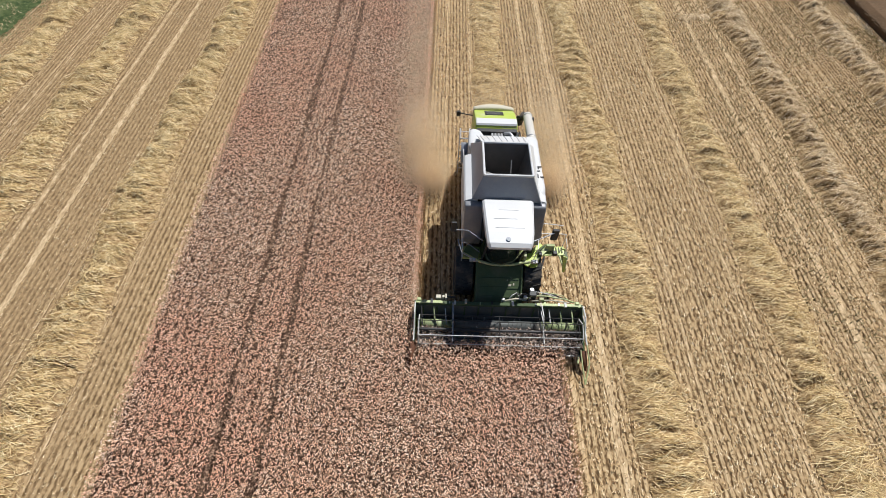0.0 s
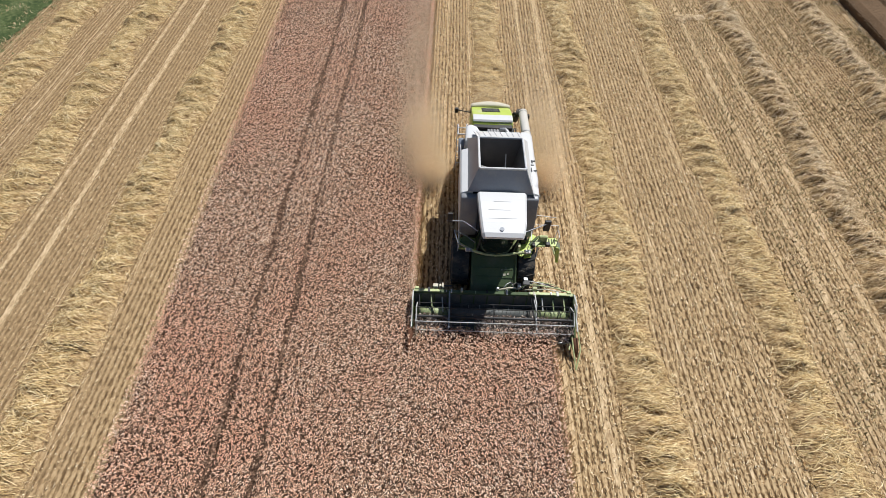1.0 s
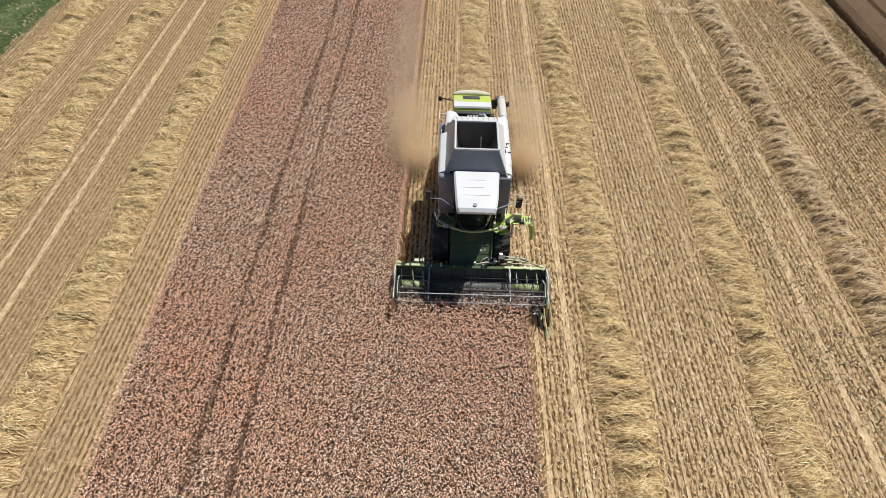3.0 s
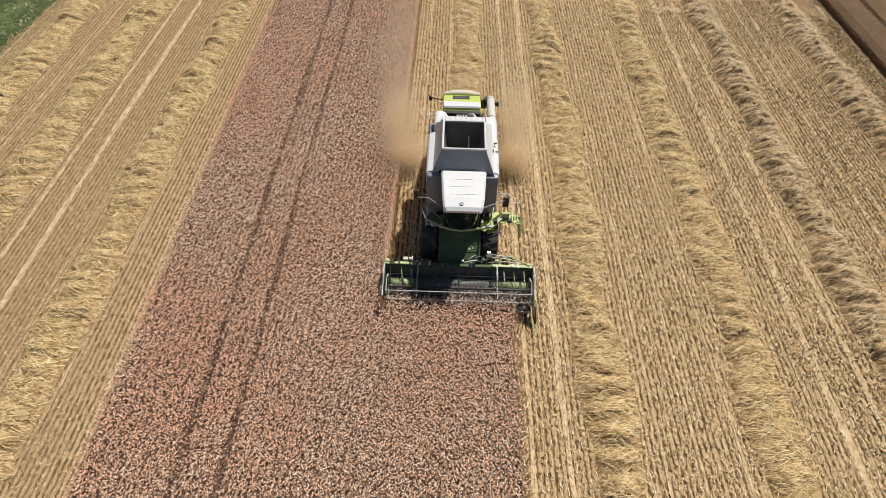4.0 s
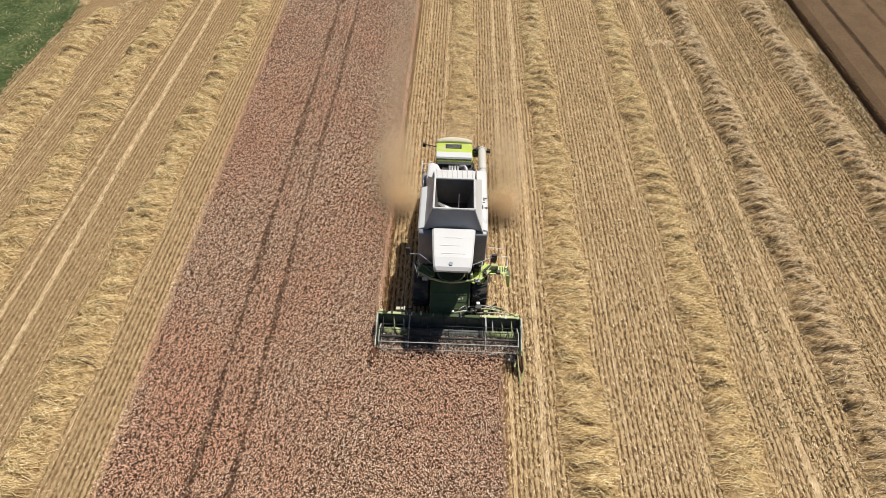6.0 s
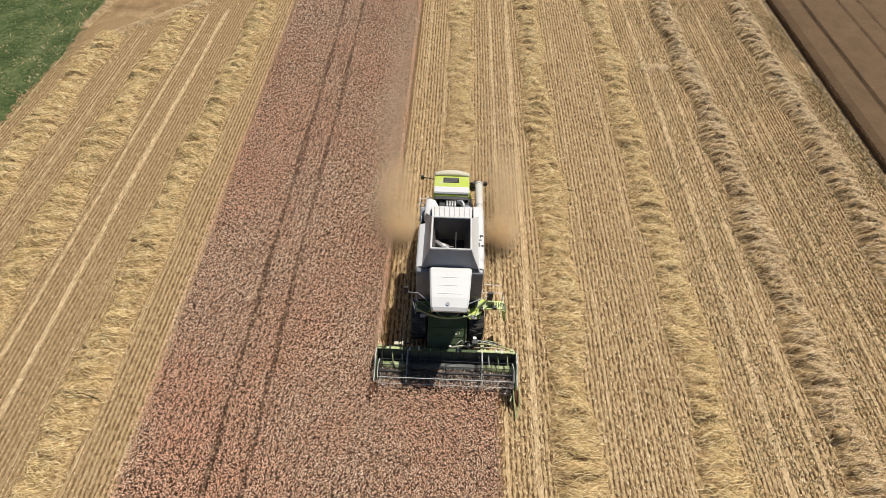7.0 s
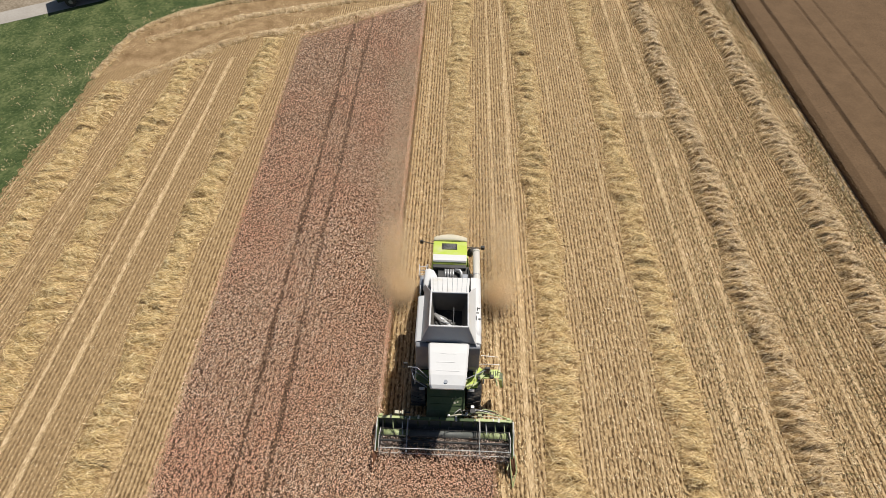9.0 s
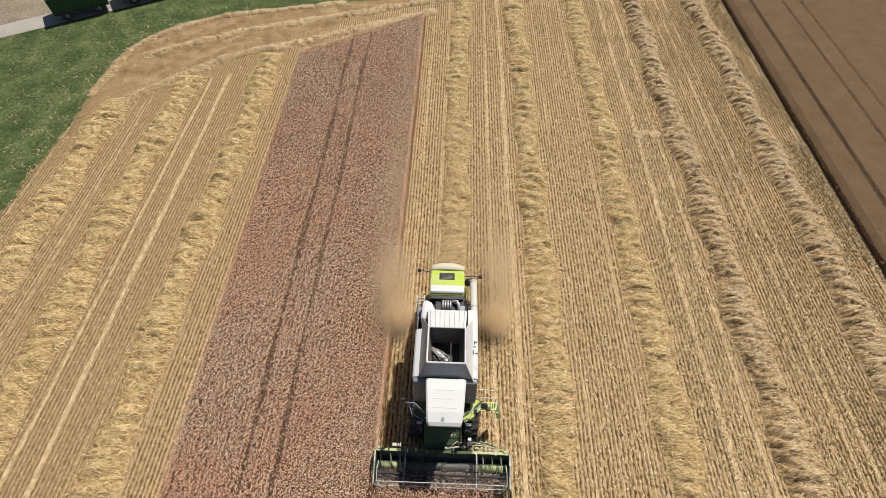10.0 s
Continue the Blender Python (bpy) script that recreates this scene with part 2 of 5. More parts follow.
def box(bm, x0, x1, y0, y1, z0, z1, bevel=0.0):
    vs = [bm.verts.new((x, y, z)) for x in (x0, x1) for y in (y0, y1) for z in (z0, z1)]
    fs = [bm.faces.new([vs[i] for i in q]) for q in ((0, 1, 3, 2), (4, 6, 7, 5), (0, 4, 5, 1), (2, 3, 7, 6), (0, 2, 6, 4), (1, 5, 7, 3))]
    if bevel:
        es = list({e for f in fs for e in f.edges})
        bmesh.ops.bevel(bm, geom=es, offset=bevel, segments=2, affect="EDGES", profile=0.6)
    return bm


def slab(bm, corners, thick, bevel=0.0):
    """A plate: its outer corners, made thick against their normal."""
    c = [Vector(p) for p in corners]
    nrm = (c[1] - c[0]).cross(c[2] - c[0]).normalized() * thick
    a = [bm.verts.new(p) for p in c]
    b = [bm.verts.new(p - nrm) for p in c]
    k = len(c)
    fs = [bm.faces.new(a), bm.faces.new(b[::-1])]
    for i in range(k):
        fs.append(bm.faces.new((a[i], b[i], b[(i + 1) % k], a[(i + 1) % k])))
    if bevel:
        bmesh.ops.bevel(bm, geom=list({e for f in fs for e in f.edges}), offset=bevel, segments=2, affect="EDGES", profile=0.6)
    return bm


def prism(bm, profile, x0, x1, bevel=0.0, axis="x"):
    """A profile of (y, z) pushed from x0 to x1 (or of (x, z) pushed along y)."""
    def put(u, p):
        return {"x": (u, p[0], p[1]), "y": (p[0], u, p[1]), "z": (p[0], p[1], u)}[axis]
    a = [bm.verts.new(put(x0, p)) for p in profile]
    b = [bm.verts.new(put(x1, p)) for p in profile]
    k = len(profile)
    fs = [bm.faces.new(a), bm.faces.new(b[::-1])]
    for i in range(k):
        fs.append(bm.faces.new((a[i], b[i], b[(i + 1) % k], a[(i + 1) % k])))
    if bevel:
        bmesh.ops.bevel(bm, geom=list({e for f in fs for e in f.edges}), offset=bevel, segments=2, affect="EDGES", profile=0.6)
    return bm


def tube(bm, pts, r, seg=10, r1=None):
    """A round bar or pipe along points."""
    pts = [Vector(p) for p in pts]
    rings = []
    for i, p in enumerate(pts):
        d = (pts[min(i + 1, len(pts) - 1)] - pts[max(i - 1, 0)]).normalized()
        s = d.cross(Vector((0, 0, 1)) if abs(d.z) < 0.9 else Vector((1, 0, 0))).normalized()
        u = s.cross(d)
        rad = r if r1 is None else r + (r1 - r) * i / (len(pts) - 1)
        rings.append([bm.verts.new(p + (s * math.cos(a) + u * math.sin(a)) * rad) for a in (2 * math.pi * k / seg for k in range(seg))])
    for a, b in zip(rings, rings[1:]):
        for k in range(seg):
            bm.faces.new((a[k], a[(k + 1) % seg], b[(k + 1) % seg], b[k]))
    bm.faces.new(rings[0][::-1])
    bm.faces.new(rings[-1])
    return bm


def B():
    return bmesh.new()


def np_mesh(name, verts, tris, material, smooth=False):
    me = bpy.data.meshes.new(name)
    me.vertices.add(len(verts))
    me.vertices.foreach_set("co", np.asarray(verts, np.float32).ravel())
    me.loops.add(len(tris) * 3)
    me.loops.foreach_set("vertex_index", np.asarray(tris, np.int32).ravel())
    me.polygons.add(len(tris))
    me.polygons.foreach_set("loop_start", np.arange(0, len(tris) * 3, 3, dtype=np.int32))
    me.polygons.foreach_set("loop_total", np.full(len(tris), 3, np.int32))
    me.update(calc_edges=True)
    me.materials.append(material)
    return me


def unit(v):
    return v / np.maximum(np.linalg.norm(v, axis=1, keepdims=True), 1e-9)


def ears(c, d, length, width):
    """Small ridged heads: centre, direction, length and width of each."""
    d = unit(d)
    s = unit(np.cross(d, np.array([0, 0, 1.0]) + 1e-4))
    u = np.cross(s, d)
    L, w = length[:, None] / 2, width[:, None] / 2
    v = np.stack([c - d * L, c + d * L, c + s * w, c - s * w, c + u * w * 0.9], 1)
    t = np.array([(0, 2, 4), (2, 1, 4), (1, 3, 4), (3, 0, 4)])
    return v.reshape(-1, 3), (np.arange(len(c))[:, None, None] * 5 + t).reshape(-1, 3)


def blades(c, d, length, width, bow):
    """Bent tapered straws: foot c, direction d; bow lifts the middle."""
    d = unit(d)
    s = unit(np.cross(d, np.array([0, 0, 1.0]) + 1e-4))
    u = np.cross(s, d)
    L, w = length[:, None], width[:, None] / 2
    m = c + d * L * 0.5 + u * bow[:, None]
    v = np.stack([c - s * w, c + s * w, m + s * w * 0.9, m - s * w * 0.9, c + d * L], 1)
    t = np.array([(0, 1, 2), (0, 2, 3), (3, 2, 4)])
    return v.reshape(-1, 3), (np.arange(len(c))[:, None, None] * 5 + t).reshape(-1, 3)


def wisps(p, width, side):
    """Bundles of straw: p holds three stations of each, side points across it; ridged, tapering to a tip."""
    w = width[:, None, None] * np.array([0.7, 1.0])[None, :, None] / 2
    q = p[:, :2]
    v = np.stack([q - side[:, None] * w, q + np.array([0, 0, 0.8]) * w, q + side[:, None] * w], 2).reshape(len(p), 6, 3)
    v = np.concatenate([v, p[:, 2:]], 1)
    t = np.array([(0, 1, 4), (0, 4, 3), (1, 2, 5), (1, 5, 4), (3, 4, 6), (4, 5, 6)])
    return v.reshape(-1, 3), (np.arange(len(p))[:, None, None] * 7 + t).reshape(-1, 3)


rng = np.random.default_rng(7)
WAVES = [(rng.uniform(0, 6.3), rng.uniform(0.7, 1.3), rng.uniform(0, 6.3)) for _ in range(14)]


def clumps(x, y, size):
    """Uneven patches of about that size, from -1 to 1 or so."""
    f = 0
    for a, k, p in WAVES:
        f = f + np.sin((x * math.cos(a) + y * math.sin(a)) * k * 6.28 / (2 * size) + p)
    return f / 3.7


def flakes(c, size):
    """Single tiny triangles, turned at random."""
    a, b = unit(rng.normal(0, 1, c.shape)), unit(rng.normal(0, 1, c.shape))
    z = size[:, None]
    v = np.stack([c, c + a * z, c + b * z], 1).reshape(-1, 3)
    return v, np.arange(len(v)).reshape(-1, 3)


def wob(y, k, amp=1.0):
    """A slow meander along y."""
    return amp * (0.5 * np.sin(y * 0.31 + k * 1.7) + 0.3 * np.sin(y * 0.83 + k * 2.9) + 0.2 * np.sin(y * 1.9 + k * 0.7))

# ---- the ground ----
Y0, Y1 = -6.0, 58.0           # the stretch with loose straw, stubs and ears
GRASS_X, WHEAT_X = -25.6, 27.5
CROP_R, CUT_R = 4.35, -0.78   # the uncut strip, and its edge beside the machine
CUT_Y = 6.95                  # the knife
NEARER = 1.8                  # how much nearer the field's far corner lies

gx = np.concatenate([[-1500, -400, -120], np.arange(-60, 61, 1.0), [120, 400, 1500]])
gy = np.concatenate([[-1500, -400, -120], np.arange(-30, 91, 1.0), [160, 400, 1500]])
X, Yg = np.meshgrid(gx, gy, indexing="ij")
Z = np.where((abs(X) < 55) & (Yg > -25) & (Yg < 85), 0.012 * np.sin(X * 1.3 + Yg * 0.4) - 0.015, -0.015)
nv = np.stack([X, Yg, Z], -1).reshape(-1, 3)


def grid_tris(nu, nv_):
    i, j = np.meshgrid(np.arange(nu - 1), np.arange(nv_ - 1), indexing="ij")
    q = (i * nv_ + j).ravel()
    return np.concatenate([np.stack([q, q + nv_, q + nv_ + 1], 1), np.stack([q, q + nv_ + 1, q + 1], 1)])


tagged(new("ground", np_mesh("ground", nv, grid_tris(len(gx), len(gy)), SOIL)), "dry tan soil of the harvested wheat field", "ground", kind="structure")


def crop_l(y):
    """The far edge of the uncut strip, which runs slightly askew."""
    return -9.62 - 0.025 * y


def row_end(x):
    """The line at which the rows end, at the far side of the field."""
    return np.where(x < -0.4, 47.3 - NEARER + 0.66 * (x + 0.4), 60.0)


def meadow_x(y):
    """The edge of the meadow, which rounds the corner of the field."""
    return np.interp(y + NEARER, [-60, 37.5, 40.7, 43.0, 44.6, 46.8, 49.5, 51.5, 60, 300], [-25.6, -25.6, -25.0, -23.4, -21.7, -17.4, -8.0, 0.0, 14.0, 20.0])


def road_y(x):
    return 39.9 + 0.66 * (x + 36.7)


def sheet(name, x0, x1, y0, y1, z, material, label, category, edge=0.1, step=0.22, key=0):
    """A thin uneven strip that lies on the ground along y."""
    ys = np.arange(y0, y1 + step, step)
    a = x0 + wob(ys, key, edge)
    b = np.maximum(x1 + wob(ys, key, edge) + wob(ys, key + 5, 0.25 * (x1 - x0)) + rng.normal(0, 0.015, len(ys)), a + 0.02)
    a = a + rng.normal(0, 0.015, len(ys))
    v = np.stack([np.stack([a, ys, np.full_like(ys, z)], 1), np.stack([b, ys, np.full_like(ys, z)], 1)]).reshape(-1, 3)
    return tagged(new(name, np_mesh(name, v, grid_tris(2, len(ys)), material)), label, category, kind="structure")


WIND = [(-24.1, -22.0, 0.3), (-19.7, -17.6, 0.3), (-13.85, -11.95, 0.34), (1.6, 3.4, 0.22), (6.6, 8.45, 0.32), (12.2, 14.0, 0.3), (17.4, 19.3, 0.56), (23.6, 25.6, 0.56)]
TRACKS = [(-25.28, -25.2), (-21.02, -20.94), (-17.08, -16.92), (-15.84, -15.58), (4.6, 4.75), (5.8, 6.02), (15.3, 15.55),
          (16.75, 16.95), (20.95, 21.07), (21.75, 21.87), (26.95, 27.15)]
FAINT = [-25.7 + 1.25 * k + 0.4 * math.sin(k * 7.1) for k in range(43)]
TRACKS += [(a, a + 0.06 + 0.03 * math.sin(a * 5)) for a in FAINT if not -10.9 < a < CUT_R + 0.1 and not any(p - 0.1 < a < q + 0.1 for p, q, h in WIND) and a > -25.2 and not any(p - 0.2 < a < q + 0.15 for p, q in TRACKS)]
for k, (a, b) in enumerate(TRACKS):
    sheet("wheel_track", a, b, -25, float(row_end(np.array(a))) + (0.8 if a < 0 else 0), 0.003 + 0.0001 * k, TRACK, "pale pressed wheel track in the stubble", "wheel track", 0.06, key=k)
ys = np.concatenate([np.arange(-60, 62, 0.2), [90, 300]])
v = np.stack([np.stack([np.full_like(ys, -500), ys, np.full_like(ys, 0.014)], 1), np.stack([meadow_x(ys) + wob(ys, 3, 0.25) + rng.normal(0, 0.1, len(ys)), ys, np.full_like(ys, 0.014)], 1)]).reshape(-1, 3)
tagged(new("meadow", np_mesh("meadow", v, grid_tris(2, len(ys)), TURF)), "green mown meadow beside the field", "meadow", kind="structure")
# the trampled headland, where the harvester turned
xs = np.arange(-27.0, 0.6, 0.4)
lo = 36.2 - NEARER + 0.62 * (xs + 23) + wob(xs, 6, 0.5) + rng.normal(0, 0.15, len(xs))
v = np.stack([np.stack([xs, lo + dy, np.full_like(xs, dz)], 1) for dy, dz in ((14, 0.011), (2.2, 0.011), (0.3, -0.008), (-1.2, -0.05))]).reshape(-1, 3)
tagged(new("headland", np_mesh("headland", v, grid_tris(4, len(xs)), HEADLAND)), "bare trampled tan headland where the harvester turns", "ground", kind="structure")
# farm road and the dry bank behind it
xs = np.arange(-90, 20, 1.0)
v = np.stack([np.stack([xs, road_y(xs) + wob(xs, 1, 0.08), np.full_like(xs, 0.03)], 1), np.stack([xs, road_y(xs) + 2.6 + wob(xs, 4, 0.1), np.full_like(xs, 0.03)], 1)]).reshape(-1, 3)
tagged(new("road", np_mesh("road", v, grid_tris(2, len(xs))[:, ::-1], ROAD)), "pale concrete farm road beside the meadow", "road", kind="structure")
v = np.stack([np.stack([xs, road_y(xs) + 2.6, np.full_like(xs, 0.022)], 1), np.stack([xs, road_y(xs) + 30, np.full_like(xs, 0.022)], 1)]).reshape(-1, 3)
tagged(new("bank", np_mesh("bank", v, grid_tris(2, len(xs))[:, ::-1], BANK)), "dry trampled ground behind the road", "ground", kind="structure")

# rows of short stubs, with flattened straw between them
def stubs(x0, x1, y0, y1, pitch, keep_share):
    xs = np.arange(ROW0, x1, ROWGAP)
    ys = np.arange(y0, y1, 0.155)
    x, y = (a.ravel() for a in np.meshgrid(xs, ys))
    y = y + rng.normal(0, 0.04, y.size)
    many = rng.poisson(0.155 / pitch, x.size)
    x, y = np.repeat(x, many), np.repeat(y, many)
    thin = 0.5 + 0.5 * np.sin(x * 17.3 + 0.6 * np.sin(y * 0.13 + x))
    x = x + rng.normal(0, 0.012, x.size)
    y = y + rng.normal(0, 0.028, y.size)
    cl = clumps(x * 0.6, y, 0.13) + 0.6 * clumps(x, y, 0.9)
    keep = (rng.random(x.size) < keep_share * (0.65 + 0.35 * thin) * np.clip(0.9 + 0.35 * cl, 0.2, 1.2)) & (x > meadow_x(y) + 0.2)
    for a, b, h in WIND:
        if a > 0 or a < -0.1:
            keep &= ~((x > a + 0.25) & (x < b - 0.25) & (y < np.where(a < -11, row_end(np.array(a)) - 2, 99)))
    for a, b in TRACKS:
        keep &= ~((x > a) & (x < b) & (rng.random(x.size) < 0.6))
    keep &= ~((x > crop_l(y) - 0.05) & (x < CUT_R) & (y < row_end(x))) & ~((x > crop_l(y)) & (x < CROP_R) & (y < CUT_Y))
    keep &= (x > -9) | (rng.random(x.size) < 0.75)
    keep &= ~((y + NEARER > 34 + 0.62 * (x + 23)) & (x < -0.5) & (rng.random(x.size) < 0.9))
    return np.stack([x[keep], y[keep], np.zeros(keep.sum())], 1)


c = np.concatenate([stubs(GRASS_X + 0.3, WHEAT_X, Y0, 16, 0.037, 0.85), stubs(GRASS_X + 0.3, WHEAT_X, 16, 30, 0.055, 0.85), stubs(GRASS_X + 0.3, WHEAT_X, 30, Y1, 0.095, 0.9)])
n = len(c)
d = np.stack([rng.normal(0, 0.26, n), rng.normal(-0.2, 0.4, n), np.ones(n)], 1)
tall = np.where(c[:, 0] < -9, 0.7, 1.0)
big = np.interp(c[:, 1], [8, 30, 45], [0.85, 1.0, 1.15]) * np.where(c[:, 0] < -9, 0.85, 1.0)
v1, t1 = blades(c, d, big * tall * rng.uniform(0.07, 0.14, n), big * rng.uniform(0.022, 0.045, n), rng.normal(0, 0.008, n))
lit = rng.choice(n, int(n * 0.6))
m = len(lit)
c2 = c[lit] + np.stack([rng.normal(0.02, 0.028, m), rng.normal(0, 0.05, m), rng.uniform(0.02, 0.05, m)], 1)
ang = rng.normal(np.pi / 2, 0.5, m)
d2 = np.stack([np.cos(ang), np.sin(ang), rng.normal(0, 0.12, m)], 1)
flat = np.where(c2[:, 0] < -9, 0.6, 1.0)
v2, t2 = blades(c2, d2, big[lit] * rng.uniform(0.08, 0.2, m), flat * big[lit] * rng.uniform(0.015, 0.03, m), rng.normal(0.006, 0.006, m))
tagged(new("stubble", np_mesh("stubble", np.concatenate([v1, v2]), np.concatenate([t1, t2 + len(v1)]), STUBBLE)),
       "rows of short pale wheat stubble on dry soil", "stubble", kind="stuff")


def windrow(path, wide, high, key, rough=1.0, mat=None, loose=150):
    """A loose ridge of threshed straw along a path: a lumpy mat with straws on it."""
    p = np.array(path, float)
    run = np.concatenate([[0], np.cumsum(np.linalg.norm(np.diff(p, axis=0), axis=1))])
    s = np.arange(0, run[-1], 0.075 if rough > 1.2 else 0.13)
    px, py = np.interp(s, run, p[:, 0]), np.interp(s, run, p[:, 1])
    for _ in range(12):
        px[1:-1], py[1:-1] = (px[:-2] + 2 * px[1:-1] + px[2:]) / 4, (py[:-2] + 2 * py[1:-1] + py[2:]) / 4
    tx, ty = np.gradient(px), np.gradient(py)
    tl = np.hypot(tx, ty)
    nx, ny = ty / tl, -tx / tl
    us = np.linspace(-0.1, 1.1, 19)
    u, ss = np.meshgrid(us, s, indexing="ij")
    off = (u - 0.5) * wide * (1 + 0.18 * np.sin(ss * 0.9 + key)) + wob(ss, key, 0.17)
    x, y = px + nx * off, py + ny * off
    fs = 2.9 if rough > 1.2 else 2.0
    lump = np.array([noise.noise((a * 0.7, b * fs, key * 3.0)) + 0.7 * noise.noise((a * 2.4, b * 3.4, key * 7.0)) for a, b in zip(off.ravel(), ss.ravel())]).reshape(x.shape)
    uu = np.clip(u, 0, 1) ** (0.65 if rough > 1.2 else 0.9)
    shape = np.clip(1 - np.abs(2 * uu - 1) ** 2.0, 0, 1) * np.clip(np.minimum(ss, run[-1] - ss) / 0.8, 0, 1)
    fold = np.array([abs(noise.noise((a * 0.55 + 9, b * fs * 0.62, key * 11.0))) for a, b in zip(off.ravel(), ss.ravel())]).reshape(x.shape)
    z = high * shape * np.clip(0.42 + 1.5 * fold * min(rough, 1.4) + 0.35 * lump, 0.06, 2)
    if rough > 1.2:
        slit = np.array([abs(noise.noise((a * 0.8 + 0.5 * b, b * 3.4, key * 13.0))) for a, b in zip(off.ravel(), ss.ravel())]).reshape(x.shape)
        comb = np.clip(slit * 5.0, 0, 1) ** 0.7
        side = np.clip(1.25 - 1.5 * u, 0, 1)
        z = high * shape * np.clip(0.75 + 0.5 * lump, 0.3, 1.3) * (1 - side * (1 - comb) * 0.7)
    z += np.clip(shape * 0.25, 0, 0.05) - 0.055 + (0.09 * lump + rng.normal(0, 0.015, z.shape)) * (1 - shape) * (shape > 0) + rng.normal(0, 0.012, z.shape)
    z = np.where((u < 0) | (u > 1), -0.08, z)
    v = np.stack([x, y, z], -1).reshape(-1, 3)
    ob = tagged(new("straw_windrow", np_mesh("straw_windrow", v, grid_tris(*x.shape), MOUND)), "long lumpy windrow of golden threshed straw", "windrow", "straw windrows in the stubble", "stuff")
    k = int(run[-1] * wide * loose * 0.45)
    pick = rng.integers(0, len(v), k)
    pick = pick[rng.random(k) < np.interp(v[pick, 1], [16, 34], [1.0, 0.4])]
    k = len(pick)
    pu = (pick // len(s)) / len(us)
    c = v[pick] + np.stack([rng.normal(0, 0.13, k), rng.normal(0, 0.1, k), np.zeros(k)], 1)
    c[:, 2] = np.maximum(c[:, 2], 0.02) + rng.uniform(0.0, 0.06, k)
    flow = np.array([noise.noise((a[0] * 0.9, a[1] * 0.8, key * 5.0)) for a in c]) * (0.7 if rough > 1.2 else 1.5)
    ang = flow + rng.normal(0, 0.5, k) + np.where(rng.random(k) < 0.5, 0, np.pi)
    d = np.stack([np.cos(ang), np.sin(ang), rng.normal(0.04, 0.2, k) - 0.3 * (2 * pu - 1) * np.cos(ang)], 1)
    bv, bt = blades(c, d, rng.uniform(0.1, 0.3, k), np.interp(c[:, 1], [10, 34], [0.75, 1.3]) * rng.uniform(0.01, 0.02, k), rng.normal(0.015, 0.02, k))
    # bundles of straw combed across the ridge, with gaps between them
    k = int(run[-1] * wide * (145 if wide > 0.7 else 60))
    s0 = rng.uniform(0.1, run[-1] - 0.1, k)
    u0 = rng.normal(0.5, 0.24, k)
    gap = np.array([noise.noise((a * 0.9, b * 1.9, key * 17.0)) + 0.6 * noise.noise((a * 1.5, b * 4.3, key * 19.0)) for a, b in zip(u0 * wide, s0)])
    keep = (gap > (-0.26 - 0.5 * np.clip(u0, 0, 1) if rough > 1.2 else -0.4)) & (u0 > -0.05) & (u0 < 1.05)
    s0, u0 = s0[keep], u0[keep]
    k = len(s0)
    lean = np.array([noise.noise((a * 1.2, b * 0.55, key * 23.0)) for a, b in zip(u0 * wide, s0)])
    ang = (0.8 * lean if rough > 1.2 else 1.0 * lean) + rng.normal(-0.12, 0.5 if rough < 1.2 else 0.35, k)
    ln = rng.uniform(0.18, 0.46, k) * (1.0 if wide > 0.7 else 0.6)
    thick = rng.uniform(0.014, 0.036, k) * np.interp(s0, [0, run[-1]], [0.6, 1.5])
    turn = np.where(rng.random(k) < (0.85 if rough > 1.2 else 0.5), -1.0, 1.0)
    st = np.array([[-0.5, 0.1, 0.5]])
    uq = u0[:, None] + (turn * np.cos(ang) * ln / wide)[:, None] * st
    sq = s0[:, None] + (np.sin(ang) * ln)[:, None] * st
    gi, gj = np.clip((uq + 0.1) / 1.2 * 18, 0, 17.99), np.clip(sq / (s[1] - s[0]), 0, len(s) - 1.01)
    i0, j0 = gi.astype(int), gj.astype(int)
    fi, fj = gi - i0, gj - j0
    on = [g[i0, j0] * (1 - fi) * (1 - fj) + g[i0 + 1, j0] * fi * (1 - fj) + g[i0, j0 + 1] * (1 - fi) * fj + g[i0 + 1, j0 + 1] * fi * fj for g in (x, y, z)]
    arch = np.array([0.15, 1.0, -0.1])[None] * rng.uniform(0.02, 0.11 if rough > 1.2 else 0.08, k)[:, None] * min(1.0, high / 0.3)
    pq = np.stack([on[0], on[1], np.maximum(on[2], 0.0) + 0.012 + rng.uniform(0, 0.03, k)[:, None] + arch], -1)
    way = unit(pq[:, 2] - pq[:, 0])
    wv, wt = wisps(pq, thick, unit(np.cross(way, np.array([0, 0, 1.0]))))
    bt = np.concatenate([bt, wt + len(bv)])
    bv = np.concatenate([bv, wv])
    kid = new("loose_straw", np_mesh("loose_straw", bv, bt, mat or STRAW))
    kid.parent = ob
    return ob


for k, (a, b, h) in enumerate(WIND):
    near = -7.0
    far = {0: 34.5 - NEARER, 1: 37.6 - NEARER, 2: 41.0 - NEARER, 3: 57.0}.get(k, Y1)
    xm = (a + b) / 2
    w = windrow([(xm, 17.6 if k == 3 else near), (xm + (0.25 if k == 6 else 0), far)], b - a, h, k, 1.7 if k > 5 else 1.1, PALE_STRAW if k > 5 else STRAW)
    if k > 5:
        tagged(w, "tall windrow of pale weathered straw with dark hollows")
    if k == 3:
        tagged(w, "fresh windrow of golden straw behind the harvester")
